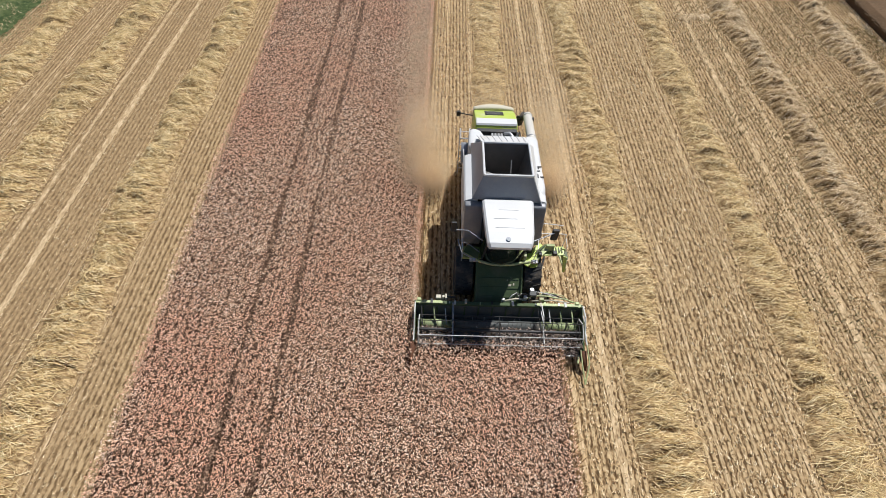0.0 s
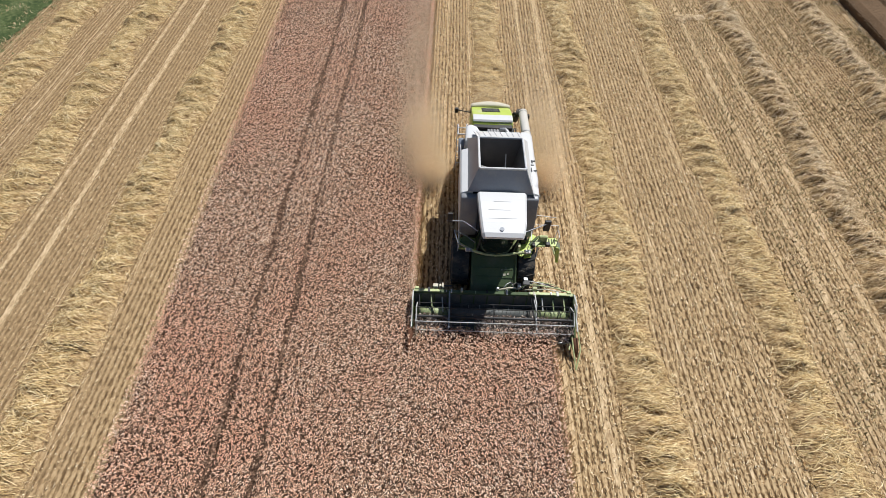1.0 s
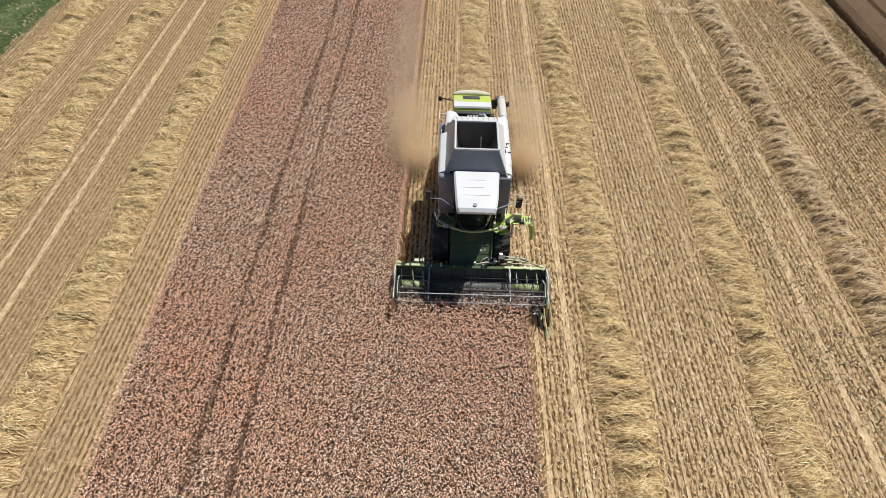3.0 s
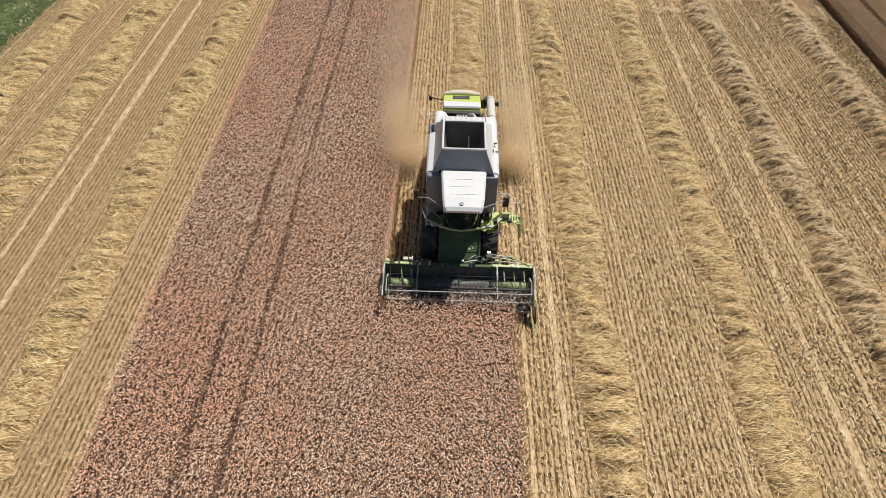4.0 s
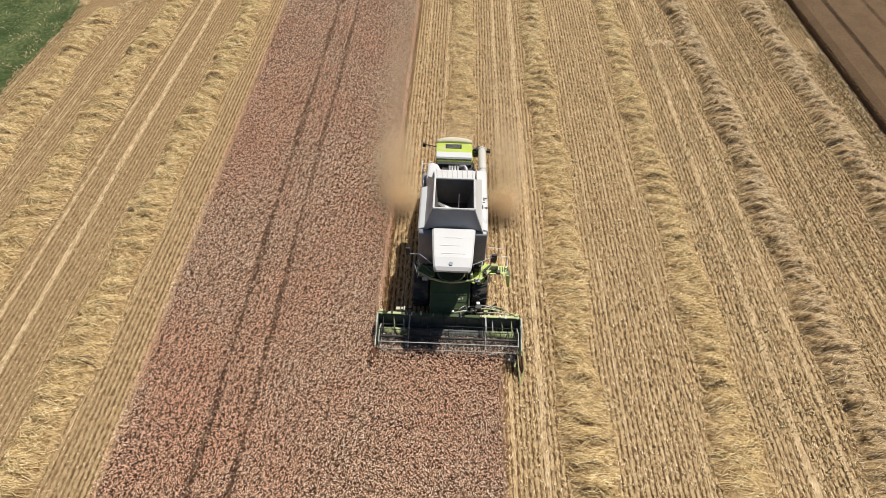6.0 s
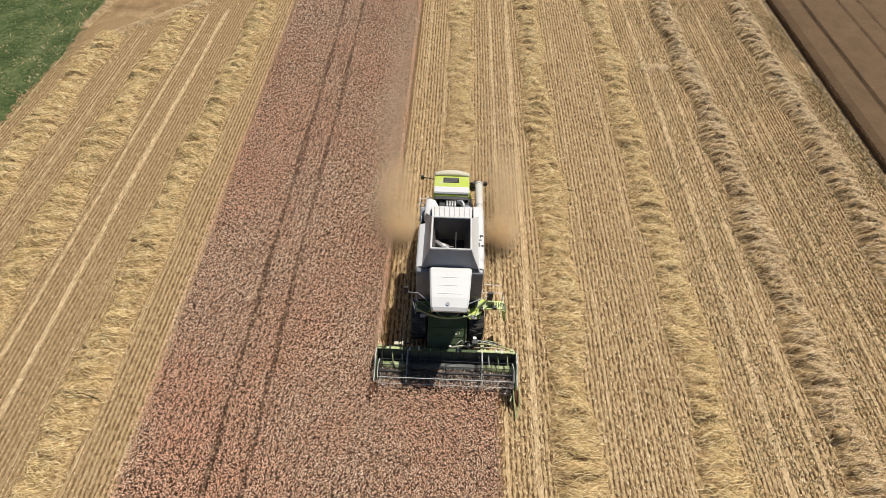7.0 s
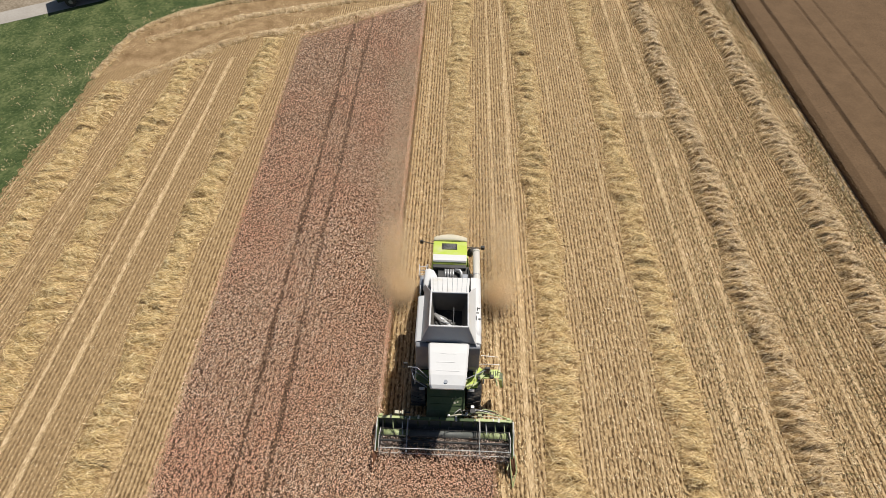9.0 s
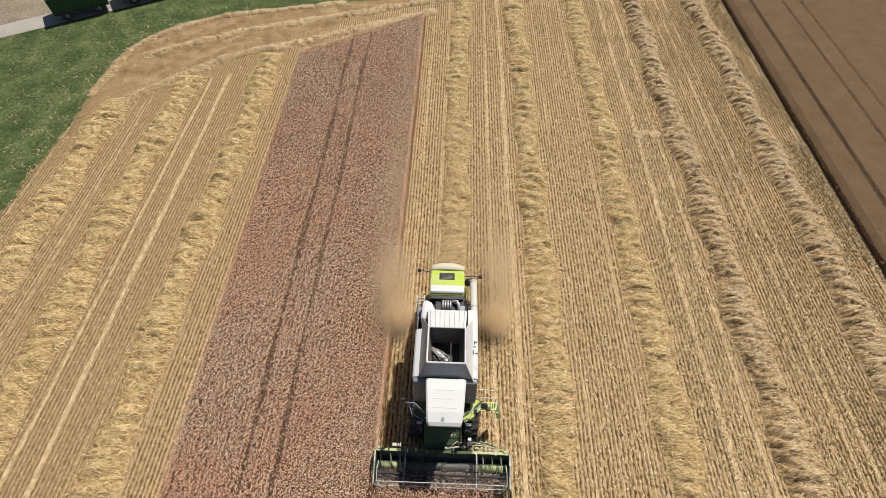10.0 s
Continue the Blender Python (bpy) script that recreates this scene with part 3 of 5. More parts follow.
# those that turn round the end of the field
for k, (pts, wide) in enumerate((([(-23.0, 33.8), (-22.3, 34.6), (-20.8, 36.0), (-19.1, 37.6), (-17.3, 39.4), (-15.2, 40.9), (-10.2, 43.0), (-7.5, 44.5), (-3, 46.6), (0.5, 48.4)], 1.1),
                                 ([(-23.4, 39.6), (-21.3, 41.3), (-18.3, 42.9), (-15.7, 44.4), (-12.8, 45.6), (-8.9, 46.8), (-4.0, 48.6), (2.0, 51)], 1.0))):
    tagged(windrow([(a, b - NEARER) for a, b in pts], wide, 0.2, 20 + k, 1.0, PALE_STRAW), "low pale windrow curving round the field's end")
# pale fringe of dry straw along the meadow's corner
tagged(windrow([(a, b - NEARER) for a, b in ((-25.5, 34.5), (-25.3, 38.1), (-24.9, 40.7), (-23.4, 43.0), (-21.7, 44.6), (-17.4, 46.8), (-8, 49.5))], 0.75, 0.2, 30, 1.0, PALE_STRAW), "thin pale straw fringe along the meadow edge")
# a small heap of straw on a track
tagged(windrow([(15.0, 32.1 - NEARER), (16.2, 32.4 - NEARER), (17.2, 32.6 - NEARER)], 0.8, 0.16, 33, 1.0, PALE_STRAW), "small flat heap of pale straw on the stubble")


# the uncut crop
def canopy(x0, x1, y0, y1, gap, z, dz, lines=(), key=0, end=False, even=False):
    nx, ny = int((x1 - x0) / gap), int((y1 - y0) / gap)
    x, y = (a.ravel() for a in np.meshgrid(np.linspace(x0, x1, nx), np.linspace(y0, y1, ny)))
    x = x + rng.normal(0, gap * 0.45, x.size)
    y = y + rng.normal(0, gap * 0.45, y.size)
    h = z + rng.normal(0, dz, x.size) + (0.0 if even else 1.0) * (0.04 * np.sin(x * 0.9 + 1.3 * np.sin(y * 0.35 + key)) + 0.05 * np.sin(x * 29.9))
    cl = clumps(x, y, 0.2)
    h = h + (0.004 if even else 0.045) * cl
    keep = rng.random(x.size) < 0.9 + 0.2 * cl + even
    lean = 0.0 if even else 0.08
    if not even:
        keep &= x > crop_l(y) + rng.normal(0, 0.05, x.size)
    if end:
        keep &= y < row_end(x) + rng.normal(0, 0.15, x.size)
    for a, w, share in lines:
        near = np.abs(x - a - wob(y, key, lean)) < w * (0.85 + 0.3 * np.sin(y * 0.7 + a))
        h = np.where(near, h - (0.13 if even else 0.3), h)
        keep &= ~(near & (rng.random(x.size) > share))
    return np.stack([x[keep], y[keep], h[keep]], 1)


TRAM = [(-6.42, 0.14, 0.32), (-5.04, 0.12, 0.36)]
cs = np.concatenate([canopy(-11.1, CUT_R, Y0, 49, 0.055, 0.67, 0.085, TRAM, end=True), canopy(CUT_R, CROP_R, Y0, CUT_Y, 0.055, 0.67, 0.085)])
cs = cs[rng.random(len(cs)) < np.interp(cs[:, 1], [10, 34], [1.0, 0.5])]
k = 10000
cs = np.concatenate([cs, np.stack([CUT_R + rng.normal(0.0, 0.06, k), rng.uniform(CUT_Y, 45.2, k), rng.uniform(0.08, 0.66, k)], 1)])
n = len(cs)
ang = rng.uniform(0, 2 * np.pi, n)
d = np.stack([np.cos(ang), np.sin(ang), rng.normal(0.1, 0.55, n)], 1)
big = np.interp(cs[:, 1], [10, 34], [0.8, 0.95])
v, t = ears(cs, d, big * rng.uniform(0.09, 0.17, n), big * rng.uniform(0.032, 0.05, n))
crop = tagged(new("standing_wheat", np_mesh("standing_wheat", v, t, EARS)), "uncut strip of ripe brown wheat with two tramlines", "wheat crop", kind="stuff")
# a solid block for the dense stalks below, with the shade between them in its colour
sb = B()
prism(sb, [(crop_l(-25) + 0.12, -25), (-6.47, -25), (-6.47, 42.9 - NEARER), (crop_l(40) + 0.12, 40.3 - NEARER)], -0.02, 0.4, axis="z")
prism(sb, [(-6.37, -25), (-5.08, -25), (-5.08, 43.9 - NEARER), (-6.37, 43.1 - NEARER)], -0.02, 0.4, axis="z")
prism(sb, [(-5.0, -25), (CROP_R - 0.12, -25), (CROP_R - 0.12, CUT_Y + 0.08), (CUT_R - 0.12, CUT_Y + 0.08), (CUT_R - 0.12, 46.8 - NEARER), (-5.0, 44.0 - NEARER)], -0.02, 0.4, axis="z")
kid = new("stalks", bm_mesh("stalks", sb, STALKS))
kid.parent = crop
# stalks along the open edges
edge = []
for xe, y0, y1, k in ((CUT_R, CUT_Y, 45, 21000), (CROP_R, Y0, CUT_Y, 2200)):
    edge.append(np.stack([xe + rng.normal(0, 0.08, k), rng.uniform(y0, y1, k), np.zeros(k)], 1))
edge.append(np.stack([rng.uniform(CUT_R, CROP_R, 900), CUT_Y + rng.normal(0, 0.06, 900), np.zeros(900)], 1))
ye = rng.uniform(Y0, 38.6, 5000)
edge.append(np.stack([crop_l(ye) + 0.1 + rng.normal(0, 0.08, 5000), ye, np.zeros(5000)], 1))
xe = rng.uniform(-10.6, CUT_R, 1500)
edge.append(np.stack([xe, row_end(xe) + rng.normal(0, 0.08, 1500), np.zeros(1500)], 1))
c = np.concatenate(edge)
n = len(c)
d = np.stack([rng.normal(0, 0.14, n), rng.normal(0, 0.12, n), np.ones(n)], 1)
v, t = blades(c, d, rng.uniform(0.45, 0.72, n), rng.uniform(0.012, 0.03, n), rng.normal(0, 0.02, n))
kid = new("edge_stalks", np_mesh("edge_stalks", v, t, PALE_STRAW))
kid.parent = crop

# the neighbouring field of darker wheat
cs = canopy(WHEAT_X, 47, Y0, 62, 0.16, 0.585, 0.006, [(29.61, 0.16, 0.9), (32.61, 0.12, 0.9), (34.31, 0.12, 0.9)], key=4, even=True)
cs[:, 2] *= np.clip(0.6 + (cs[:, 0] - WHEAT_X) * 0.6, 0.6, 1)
n = len(cs)
ang = rng.uniform(0, 2 * np.pi, n)
d = np.stack([np.cos(ang), np.sin(ang), rng.normal(0.0, 0.15, n)], 1)
v, t = ears(cs, d, rng.uniform(0.14, 0.24, n), rng.uniform(0.05, 0.08, n))
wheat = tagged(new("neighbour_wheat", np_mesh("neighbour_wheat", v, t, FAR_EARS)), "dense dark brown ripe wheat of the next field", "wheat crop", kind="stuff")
sb = B()
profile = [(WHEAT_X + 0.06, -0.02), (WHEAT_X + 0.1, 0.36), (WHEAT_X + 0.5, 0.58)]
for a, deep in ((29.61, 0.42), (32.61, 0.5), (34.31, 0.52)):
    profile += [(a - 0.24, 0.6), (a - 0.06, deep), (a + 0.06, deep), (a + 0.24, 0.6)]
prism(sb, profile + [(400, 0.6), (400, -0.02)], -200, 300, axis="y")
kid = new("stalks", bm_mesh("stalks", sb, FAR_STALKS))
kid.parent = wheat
# dry weeds along its foot
nb = 2000
c = np.stack([WHEAT_X - 0.4 + 0.1 * np.sin(np.arange(nb)) + rng.normal(0, 0.05, nb), rng.uniform(Y0, Y1, nb), np.zeros(nb)], 1)
d = np.stack([rng.normal(0, 0.5, nb), rng.normal(0, 0.5, nb), np.ones(nb)], 1)
v, t = blades(c, d, rng.uniform(0.1, 0.26, nb), rng.uniform(0.02, 0.05, nb), rng.normal(0, 0.03, nb))
tagged(new("margin_weeds", np_mesh("margin_weeds", v, t, WEEDS)), "strip of whitish dry weeds at the wheat's edge", "weeds", kind="stuff")

# the meadow's blades
nb = 45000
gyp = rng.uniform(Y0, Y1 + 2, nb)
gxp = meadow_x(gyp) + wob(gyp, 3, 0.3) + rng.exponential(0.35, nb) - rng.random(nb) ** 1.5 * 24
keep = gyp < road_y(gxp) - 0.1
c = np.stack([gxp, gyp, np.full(nb, 0.01)], 1)[keep]
n = len(c)
d = np.stack([rng.normal(0, 1.0, n), rng.normal(0, 1.0, n), np.full(n, 0.25)], 1)
v, t = blades(c, d, rng.uniform(0.05, 0.14, n), rng.uniform(0.03, 0.07, n), rng.normal(0, 0.02, n))
tagged(new("grass", np_mesh("grass", v, t, GRASS)), "short green meadow grass with dry tips", "grass", kind="stuff")
# pale dry tufts scattered in the meadow, thickest along its edge
nb = 7000
gyp = rng.uniform(Y0, Y1, nb)
gxp = meadow_x(gyp) + 0.2 - rng.exponential(2.2, nb)
c = np.stack([gxp, gyp, np.full(nb, 0.012)], 1)
c = c[(clumps(gxp, gyp, 0.8) > 0.15) & (gyp < road_y(gxp) - 0.3)]
n = len(c)
d = np.stack([rng.normal(0, 0.8, n), rng.normal(0, 0.8, n), np.full(n, 0.5)], 1)
v, t = blades(c, d, rng.uniform(0.08, 0.2, n), rng.uniform(0.02, 0.05, n), rng.normal(0, 0.02, n))
tagged(new("dry_grass", np_mesh("dry_grass", v, t, PALE_STRAW)), "pale dry grass tufts along the meadow edge", "grass", kind="stuff")
# low weeds among the stubble towards the next field
nb = 42000
c = np.stack([WHEAT_X - 0.4 - rng.random(nb) ** 1.5 * 13, rng.uniform(Y0, Y1, nb), np.full(nb, 0.01)], 1)
patch = np.array([noise.noise((a[0] * 0.5, a[1] * 0.3, 2.0)) for a in c])
c = c[patch > -0.15]
n = len(c)
d = np.stack([rng.normal(0, 0.8, n), rng.normal(0, 0.8, n), np.ones(n)], 1)
v, t = blades(c, d, rng.uniform(0.07, 0.17, n), rng.uniform(0.03, 0.06, n), rng.normal(0, 0.02, n))
tagged(new("stubble_weeds", np_mesh("stubble_weeds", v, t, OLIVE)), "low olive-green weeds among the stubble", "weeds", kind="stuff")

# ---- the combine harvester ----
XC = 2.17
harv = thing("combine_harvester", (XC, 12.0, 0.0), "dusty white and bright green combine harvester cutting the wheat", "combine harvester")


def mirror_x(x):
    return 2 * XC - x


# chassis and body
bm = B()
prism(bm, [(10.2, 1.0), (10.2, 3.55), (13.4, 3.55), (14.6, 3.15), (14.6, 1.3), (12.5, 0.9)], 1.22, 3.12, 0.03)
body = part("body", bm, BLACK, harv, "dark grimy machine body")
bm = B()
prism(bm, [(14.6, 1.5), (14.6, 3.5), (14.75, 3.64), (15.15, 3.62), (15.9, 3.3), (16.5, 3.0), (16.75, 2.5), (16.6, 1.2), (15.4, 1.2)], 1.31, 2.95, 0.06)
hood = part("rear_hood", bm, GREEN, harv, "bright green rear hood", True)
# added white strip: the pale reflection along the hood's front edge
bm = B()
prism(bm, [(14.69, 3.62), (14.75, 3.68), (15.04, 3.68), (15.1, 3.65), (15.08, 3.6), (14.78, 3.62)], 1.34, 2.92, 0.006)
part("hood_sheen", bm, WHITE, hood, "white strip standing in for the hood's reflection")
bm = B()
slab(bm, [(1.73, 15.53, 3.48), (2.47, 15.53, 3.48), (2.47, 16.05, 3.25), (1.73, 16.05, 3.25)], 0.03, 0.006)
vent = part("vent", bm, BLACK, hood, "dark louvred air vent")
for k in range(5):
    bm = B()
    slab(bm, [(1.8, 15.58 + k * 0.09, 3.467 - k * 0.0398), (2.4, 15.58 + k * 0.09, 3.467 - k * 0.0398), (2.4, 15.6 + k * 0.09, 3.459 - k * 0.0398), (1.8, 15.6 + k * 0.09, 3.459 - k * 0.0398)], 0.006)
    part("louvre", bm, DKGREY, hood)
bm = B()
cap = []
for k in range(15):
    u = (k - 7) / 7
    bow = 0.16 * (1 - u * u)
    cap.append([bm.verts.new((XC - 0.03 + 0.83 * u, py + bow * w, pz + 0.06 * (1 - u * u))) for py, pz, w in ((16.26, 3.12, 0.1), (16.3, 3.18, 0.2), (16.56, 3.06, 0.8), (16.72, 2.84, 1), (16.78, 2.5, 1), (16.3, 2.5, 0))])
for a, b in zip(cap, cap[1:]):
    for k in range(6):
        bm.faces.new((a[k], a[(k + 1) % 6], b[(k + 1) % 6], b[k]))
bm.faces.new(cap[0])
bm.faces.new(cap[-1][::-1])
part("rear_cap", bm, CREAM, hood, "cream dust-covered rear cap", True)
bm = B()
prism(bm, [(16.5, 1.9), (16.9, 1.6), (17.1, 0.9), (16.6, 0.8), (16.2, 1.2)], 1.3, 3.0, 0.04)
part("straw_deflector", bm, DKGREEN, harv, "green straw deflector at the rear")

# side panels
for s, name in ((0, "side_panel"), (1, "side_panel")):
    f = (lambda x: x) if s == 0 else mirror_x
    bm = B()
    slab(bm, [(f(0.86), 10.35, 1.5), (f(0.86), 13.5, 1.5), (f(0.83), 13.5, 3.45), (f(0.83), 10.35, 3.45)], 0.05 if s else -0.05, 0.015)
    part(name, bm, WHITE, harv, "white side panel")
    bm = B()
    slab(bm, [(f(1.25), 14.6, 1.4), (f(1.33), 16.1, 1.5), (f(1.33), 16.1, 2.6), (f(1.25), 14.6, 3.0)], 0.05 if s else -0.05, 0.015)
    part("rear_side_panel", bm, GREEN, harv, "green rear side panel")
    bm = B()
    prism(bm, [(f(0.8), 3.4), (f(0.8), 3.9), (f(0.86), 3.98), (f(1.06), 4.06), (f(1.25), 4.06), (f(1.25), 3.4)], 10.46, 12.6 if s == 0 else 13.6, 0.02, "y")
    part("top_panel", bm, WHITE, harv, "white sloping top panel")
    # grey shoulders beside the cab
    bm = B()
    prism(bm, [(10.45, 2.0), (9.95, 2.3), (9.9, 2.8), (10.25, 3.95), (10.45, 3.98)], *sorted((f(0.84), f(1.45))), 0.05)
    part("shoulder", bm, DKGREY, harv, "dark grey shoulder beside the cab", True)

# grain tank with its raised flaps
O = [(1.4, 10.75), (2.95, 10.75), (2.95, 12.33), (1.4, 12.33)]
ZT = 4.86
bm = B()
slab(bm, [(1.05, 10.42, 4.08), (3.3, 10.42, 4.05), (2.97, 10.75, ZT), (1.38, 10.75, ZT)], 0.03, 0.008)
part("front_flap", bm, GREY, harv, "grey raised front flap of the grain tank")
bm = B()
slab(bm, [(1.06, 13.2, 4.02), (1.06, 10.44, 4.06), (1.38, 10.75, ZT), (1.38, 12.36, ZT - 0.06)], 0.03, 0.008)
part("side_flap", bm, GREY, harv, "grey raised side flap of the grain tank")
bm = B()
slab(bm, [(3.36, 10.3, 3.95), (3.36, 13.2, 3.95), (2.97, 12.36, ZT - 0.06), (2.97, 10.75, ZT)], 0.03, 0.008)
part("side_flap", bm, WHITE, harv, "white raised side flap of the grain tank")
bm = B()
slab(bm, [(3.05, 13.55, 4.08), (1.3, 13.55, 4.08), (1.38, 12.36, ZT - 0.05), (2.97, 12.36, ZT - 0.05)], 0.03, 0.008)
flap_r = part("rear_flap", bm, WHITE, harv, "white ribbed rear flap of the grain tank")
for k in range(8):
    u = (k + 0.5) / 8
    bm = B()
    xa, xb = 1.38 + 1.59 * u, 1.3 + 1.75 * u
    slab(bm, [(xb - 0.009, 13.52, 4.115), (xb + 0.009, 13.52, 4.115), (xa + 0.009, 12.4, ZT - 0.05), (xa - 0.009, 12.4, ZT - 0.05)], -0.02, 0.006)
    part("rib", bm, GREY, flap_r)
for a, b in zip(O, O[1:] + O[:1]):
    bm = B()
    tube(bm, [(a[0], a[1], ZT + 0.01 - 0.04 * (a[1] > 12)), (b[0], b[1], ZT + 0.01 - 0.04 * (b[1] > 12))], 0.042, 8)
    part("tank_rim", bm, WHITE, harv)
# tank walls go down into the machine
bm = B()
zb = 3.4
for a, b in zip(O, O[1:] + O[:1]):
    vs = [bm.verts.new(p) for p in ((a[0], a[1], ZT - 0.06), (b[0], b[1], ZT - 0.06), (b[0] * 0.7 + 0.65, b[1] * 0.8 + 2.3, zb), (a[0] * 0.7 + 0.65, a[1] * 0.8 + 2.3, zb))]
    bm.faces.new(vs)
vs = [bm.verts.new((p[0] * 0.7 + 0.65, p[1] * 0.8 + 2.3, zb)) for p in O]
bm.faces.new(vs)
part("tank_inside", bm, TANK, harv, "dark steel inside of the empty grain tank")
bm = B()
tube(bm, [(1.55, 11.75, 3.9), (2.0, 11.35, 4.1)], 0.11, 12)
fill = part("filling_auger", bm, STEEL, harv, "grey filling auger in the tank", True)
bm = B()
tube(bm, [(2.0, 11.35, 4.1), (2.25, 11.1, 4.12)], 0.09, 10)
tube(bm, [(1.95, 11.2, 3.95), (2.2, 11.45, 3.95)], 0.04, 8)
part("auger_head", bm, STEEL, fill)
for pts, r, mt in (([(1.62, 11.62, 4.02), (1.85, 11.3, 4.18), (2.2, 11.2, 4.16)], 0.05, DKGREY), ([(1.75, 11.8, 3.8), (2.05, 11.55, 3.98), (2.32, 11.3, 4.0)], 0.035, STEEL),
                   ([(1.95, 11.5, 4.0), (2.28, 11.38, 4.12)], 0.03, DKGREY), ([(2.2, 11.3, 4.1), (2.3, 11.12, 3.95), (2.42, 11.2, 3.75)], 0.025, STEEL), ([(1.5, 11.4, 3.75), (1.8, 11.2, 3.9), (2.1, 11.0, 3.8)], 0.04, GREY)):
    bm = B()
    tube(bm, pts, r, 7)
    part("auger_strut", bm, mt, fill)
bm = B()
tube(bm, [(2.38, 11.0, 3.5), (2.36, 11.75, 4.6)], 0.018, 6)
part("sensor_rod", bm, STEEL, harv)

# engine deck behind the tank
bm = B()
prism(bm, [(0.98, 13.1), (1.74, 13.1), (1.66, 13.55), (1.45, 14.0), (1.2, 14.12), (1.02, 14.0)], 3.42, 3.96, 0.1, "z")
part("engine_cowl", bm, WHITE, harv, "white rounded engine cowl", True)
bm = B()
box(bm, 1.6, 3.0, 13.35, 14.6, 3.2, 3.42, 0.02)
eng = part("engine_deck", bm, BLACK, harv, "black open engine deck")
bm = B()
box(bm, 1.36, 2.9, 14.4, 14.585, 3.0, 3.57, 0.02)
part("bulkhead", bm, BLACK, eng, "black engine bulkhead")
for k in range(4):
    bm = B()
    tube(bm, [(1.95 + k * 0.12, 13.95, 3.45), (1.95 + k * 0.12, 14.35, 3.5)], 0.05, 10)
    part("cylinder_cover", bm, STEEL, eng, smooth=True)
bm = B()
tube(bm, [(2.4, 14.3, 3.55), (2.6, 14.25, 3.62), (2.68, 14.1, 3.62), (2.7, 13.75, 3.5)], 0.075, 12)
part("intake_pipe", bm, STEEL, eng, "silver intake pipe", True)
bm = B()
tube(bm, [(1.9, 14.4, 3.5), (2.75, 14.4, 3.5)], 0.04, 10)
part("exhaust_pipe", bm, BLACK, eng, smooth=True)
bm = B()
box(bm, 2.72, 3.0, 13.75, 14.05, 3.4, 3.62, 0.03)
part("battery_box", bm, GREY, eng)
bm = B()
tube(bm, [(3.0, 13.3, 3.8), (3.02, 14.5, 3.5)], 0.03, 8)
part("hose", bm, BLACK, eng)

# rotary screen, ladder and rear marker on one side
bm = B()
tube(bm, [(0.78, 13.75, 3.0), (1.05, 13.75, 3.0)], 0.42, 20)
part("radiator_screen", bm, GREY, harv, "round grey radiator screen", True)
bm = B()
prism(bm, [(0.95, 2.5), (0.88, 3.2), (1.0, 3.5), (1.2, 3.5), (1.2, 2.5)], 13.15, 13.3, 0.02, "y")
part("bracket", bm, BLACK, harv)
lad = B()
for x in (0.72, 1.12):
    tube(lad, [(x, 14.5, 1.2), (x, 14.55, 3.55)], 0.02, 6)
rail = part("rear_ladder", lad, WHITE, harv, "white service ladder")
for k in range(7):
    bm = B()
    tube(bm, [(0.72, 14.52, 1.5 + k * 0.32), (1.12, 14.52, 1.5 + k * 0.32)], 0.018, 6)
    part("rung", bm, WHITE, rail)
bm = B()
tube(bm, [(0.74, 14.55, 3.55), (0.74, 13.9, 3.6), (1.05, 13.9, 3.6), (1.08, 14.55, 3.55)], 0.018, 6)
part("handrail", bm, WHITE, rail)
bm = B()
tube(bm, [(1.4, 16.35, 2.75), (0.75, 16.45, 2.8)], 0.025, 6)
arm = part("marker_arm", bm, BLACK, harv)
bm = B()
box(bm, 0.62, 0.78, 16.38, 16.5, 2.68, 2.9, 0.03)
part("marker_lamp", bm, BLACK, arm, "dark marker lamp")
bm = B()
tube(bm, [(2.94, 16.2, 2.75), (3.75, 16.2, 2.75)], 0.025, 6)
arm = part("marker_arm", bm, BLACK, harv)
bm = B()
box(bm, 3.68, 3.86, 16.14, 16.28, 2.65, 2.85, 0.03)
part("marker_lamp", bm, BLACK, arm, "dark marker lamp")

# unloading tube
bm = B()
tube(bm, [(3.3, 10.5, 3.5), (3.36, 10.68, 3.82), (3.38, 11.1, 3.92), (3.38, 12.9, 3.8)], 0.17, 18)
unl = part("unloading_tube", bm, WHITE, harv, "long white grain unloading tube", True)
bm = B()
tube(bm, [(3.38, 12.9, 3.8), (3.38, 13.5, 3.76), (3.38, 15.35, 3.58)], 0.168, 18)
part("rear_section", bm, PALE_DUST, unl, "dusty off-white rear section", True)
for yy, zz in ((12.88, 3.801), (13.9, 3.72)):
    bm = B()
    tube(bm, [(3.38, yy, zz), (3.38, yy + 0.05, zz - 0.004)], 0.182, 18)
    part("clamp_ring", bm, STEEL, unl, smooth=True)
bm = B()
tube(bm, [(3.38, 15.3, 3.585), (3.38, 15.4, 3.575)], 0.185, 18)
part("end_ring", bm, PALE_DUST, unl, smooth=True)
bm = B()
tube(bm, [(3.36, 15.36, 3.56), (3.24, 15.48, 3.5), (3.14, 15.56, 3.3), (3.1, 15.58, 3.08)], 0.165, 14)
part("rubber_spout", bm, RUBBER, unl, "black rubber spout", True)
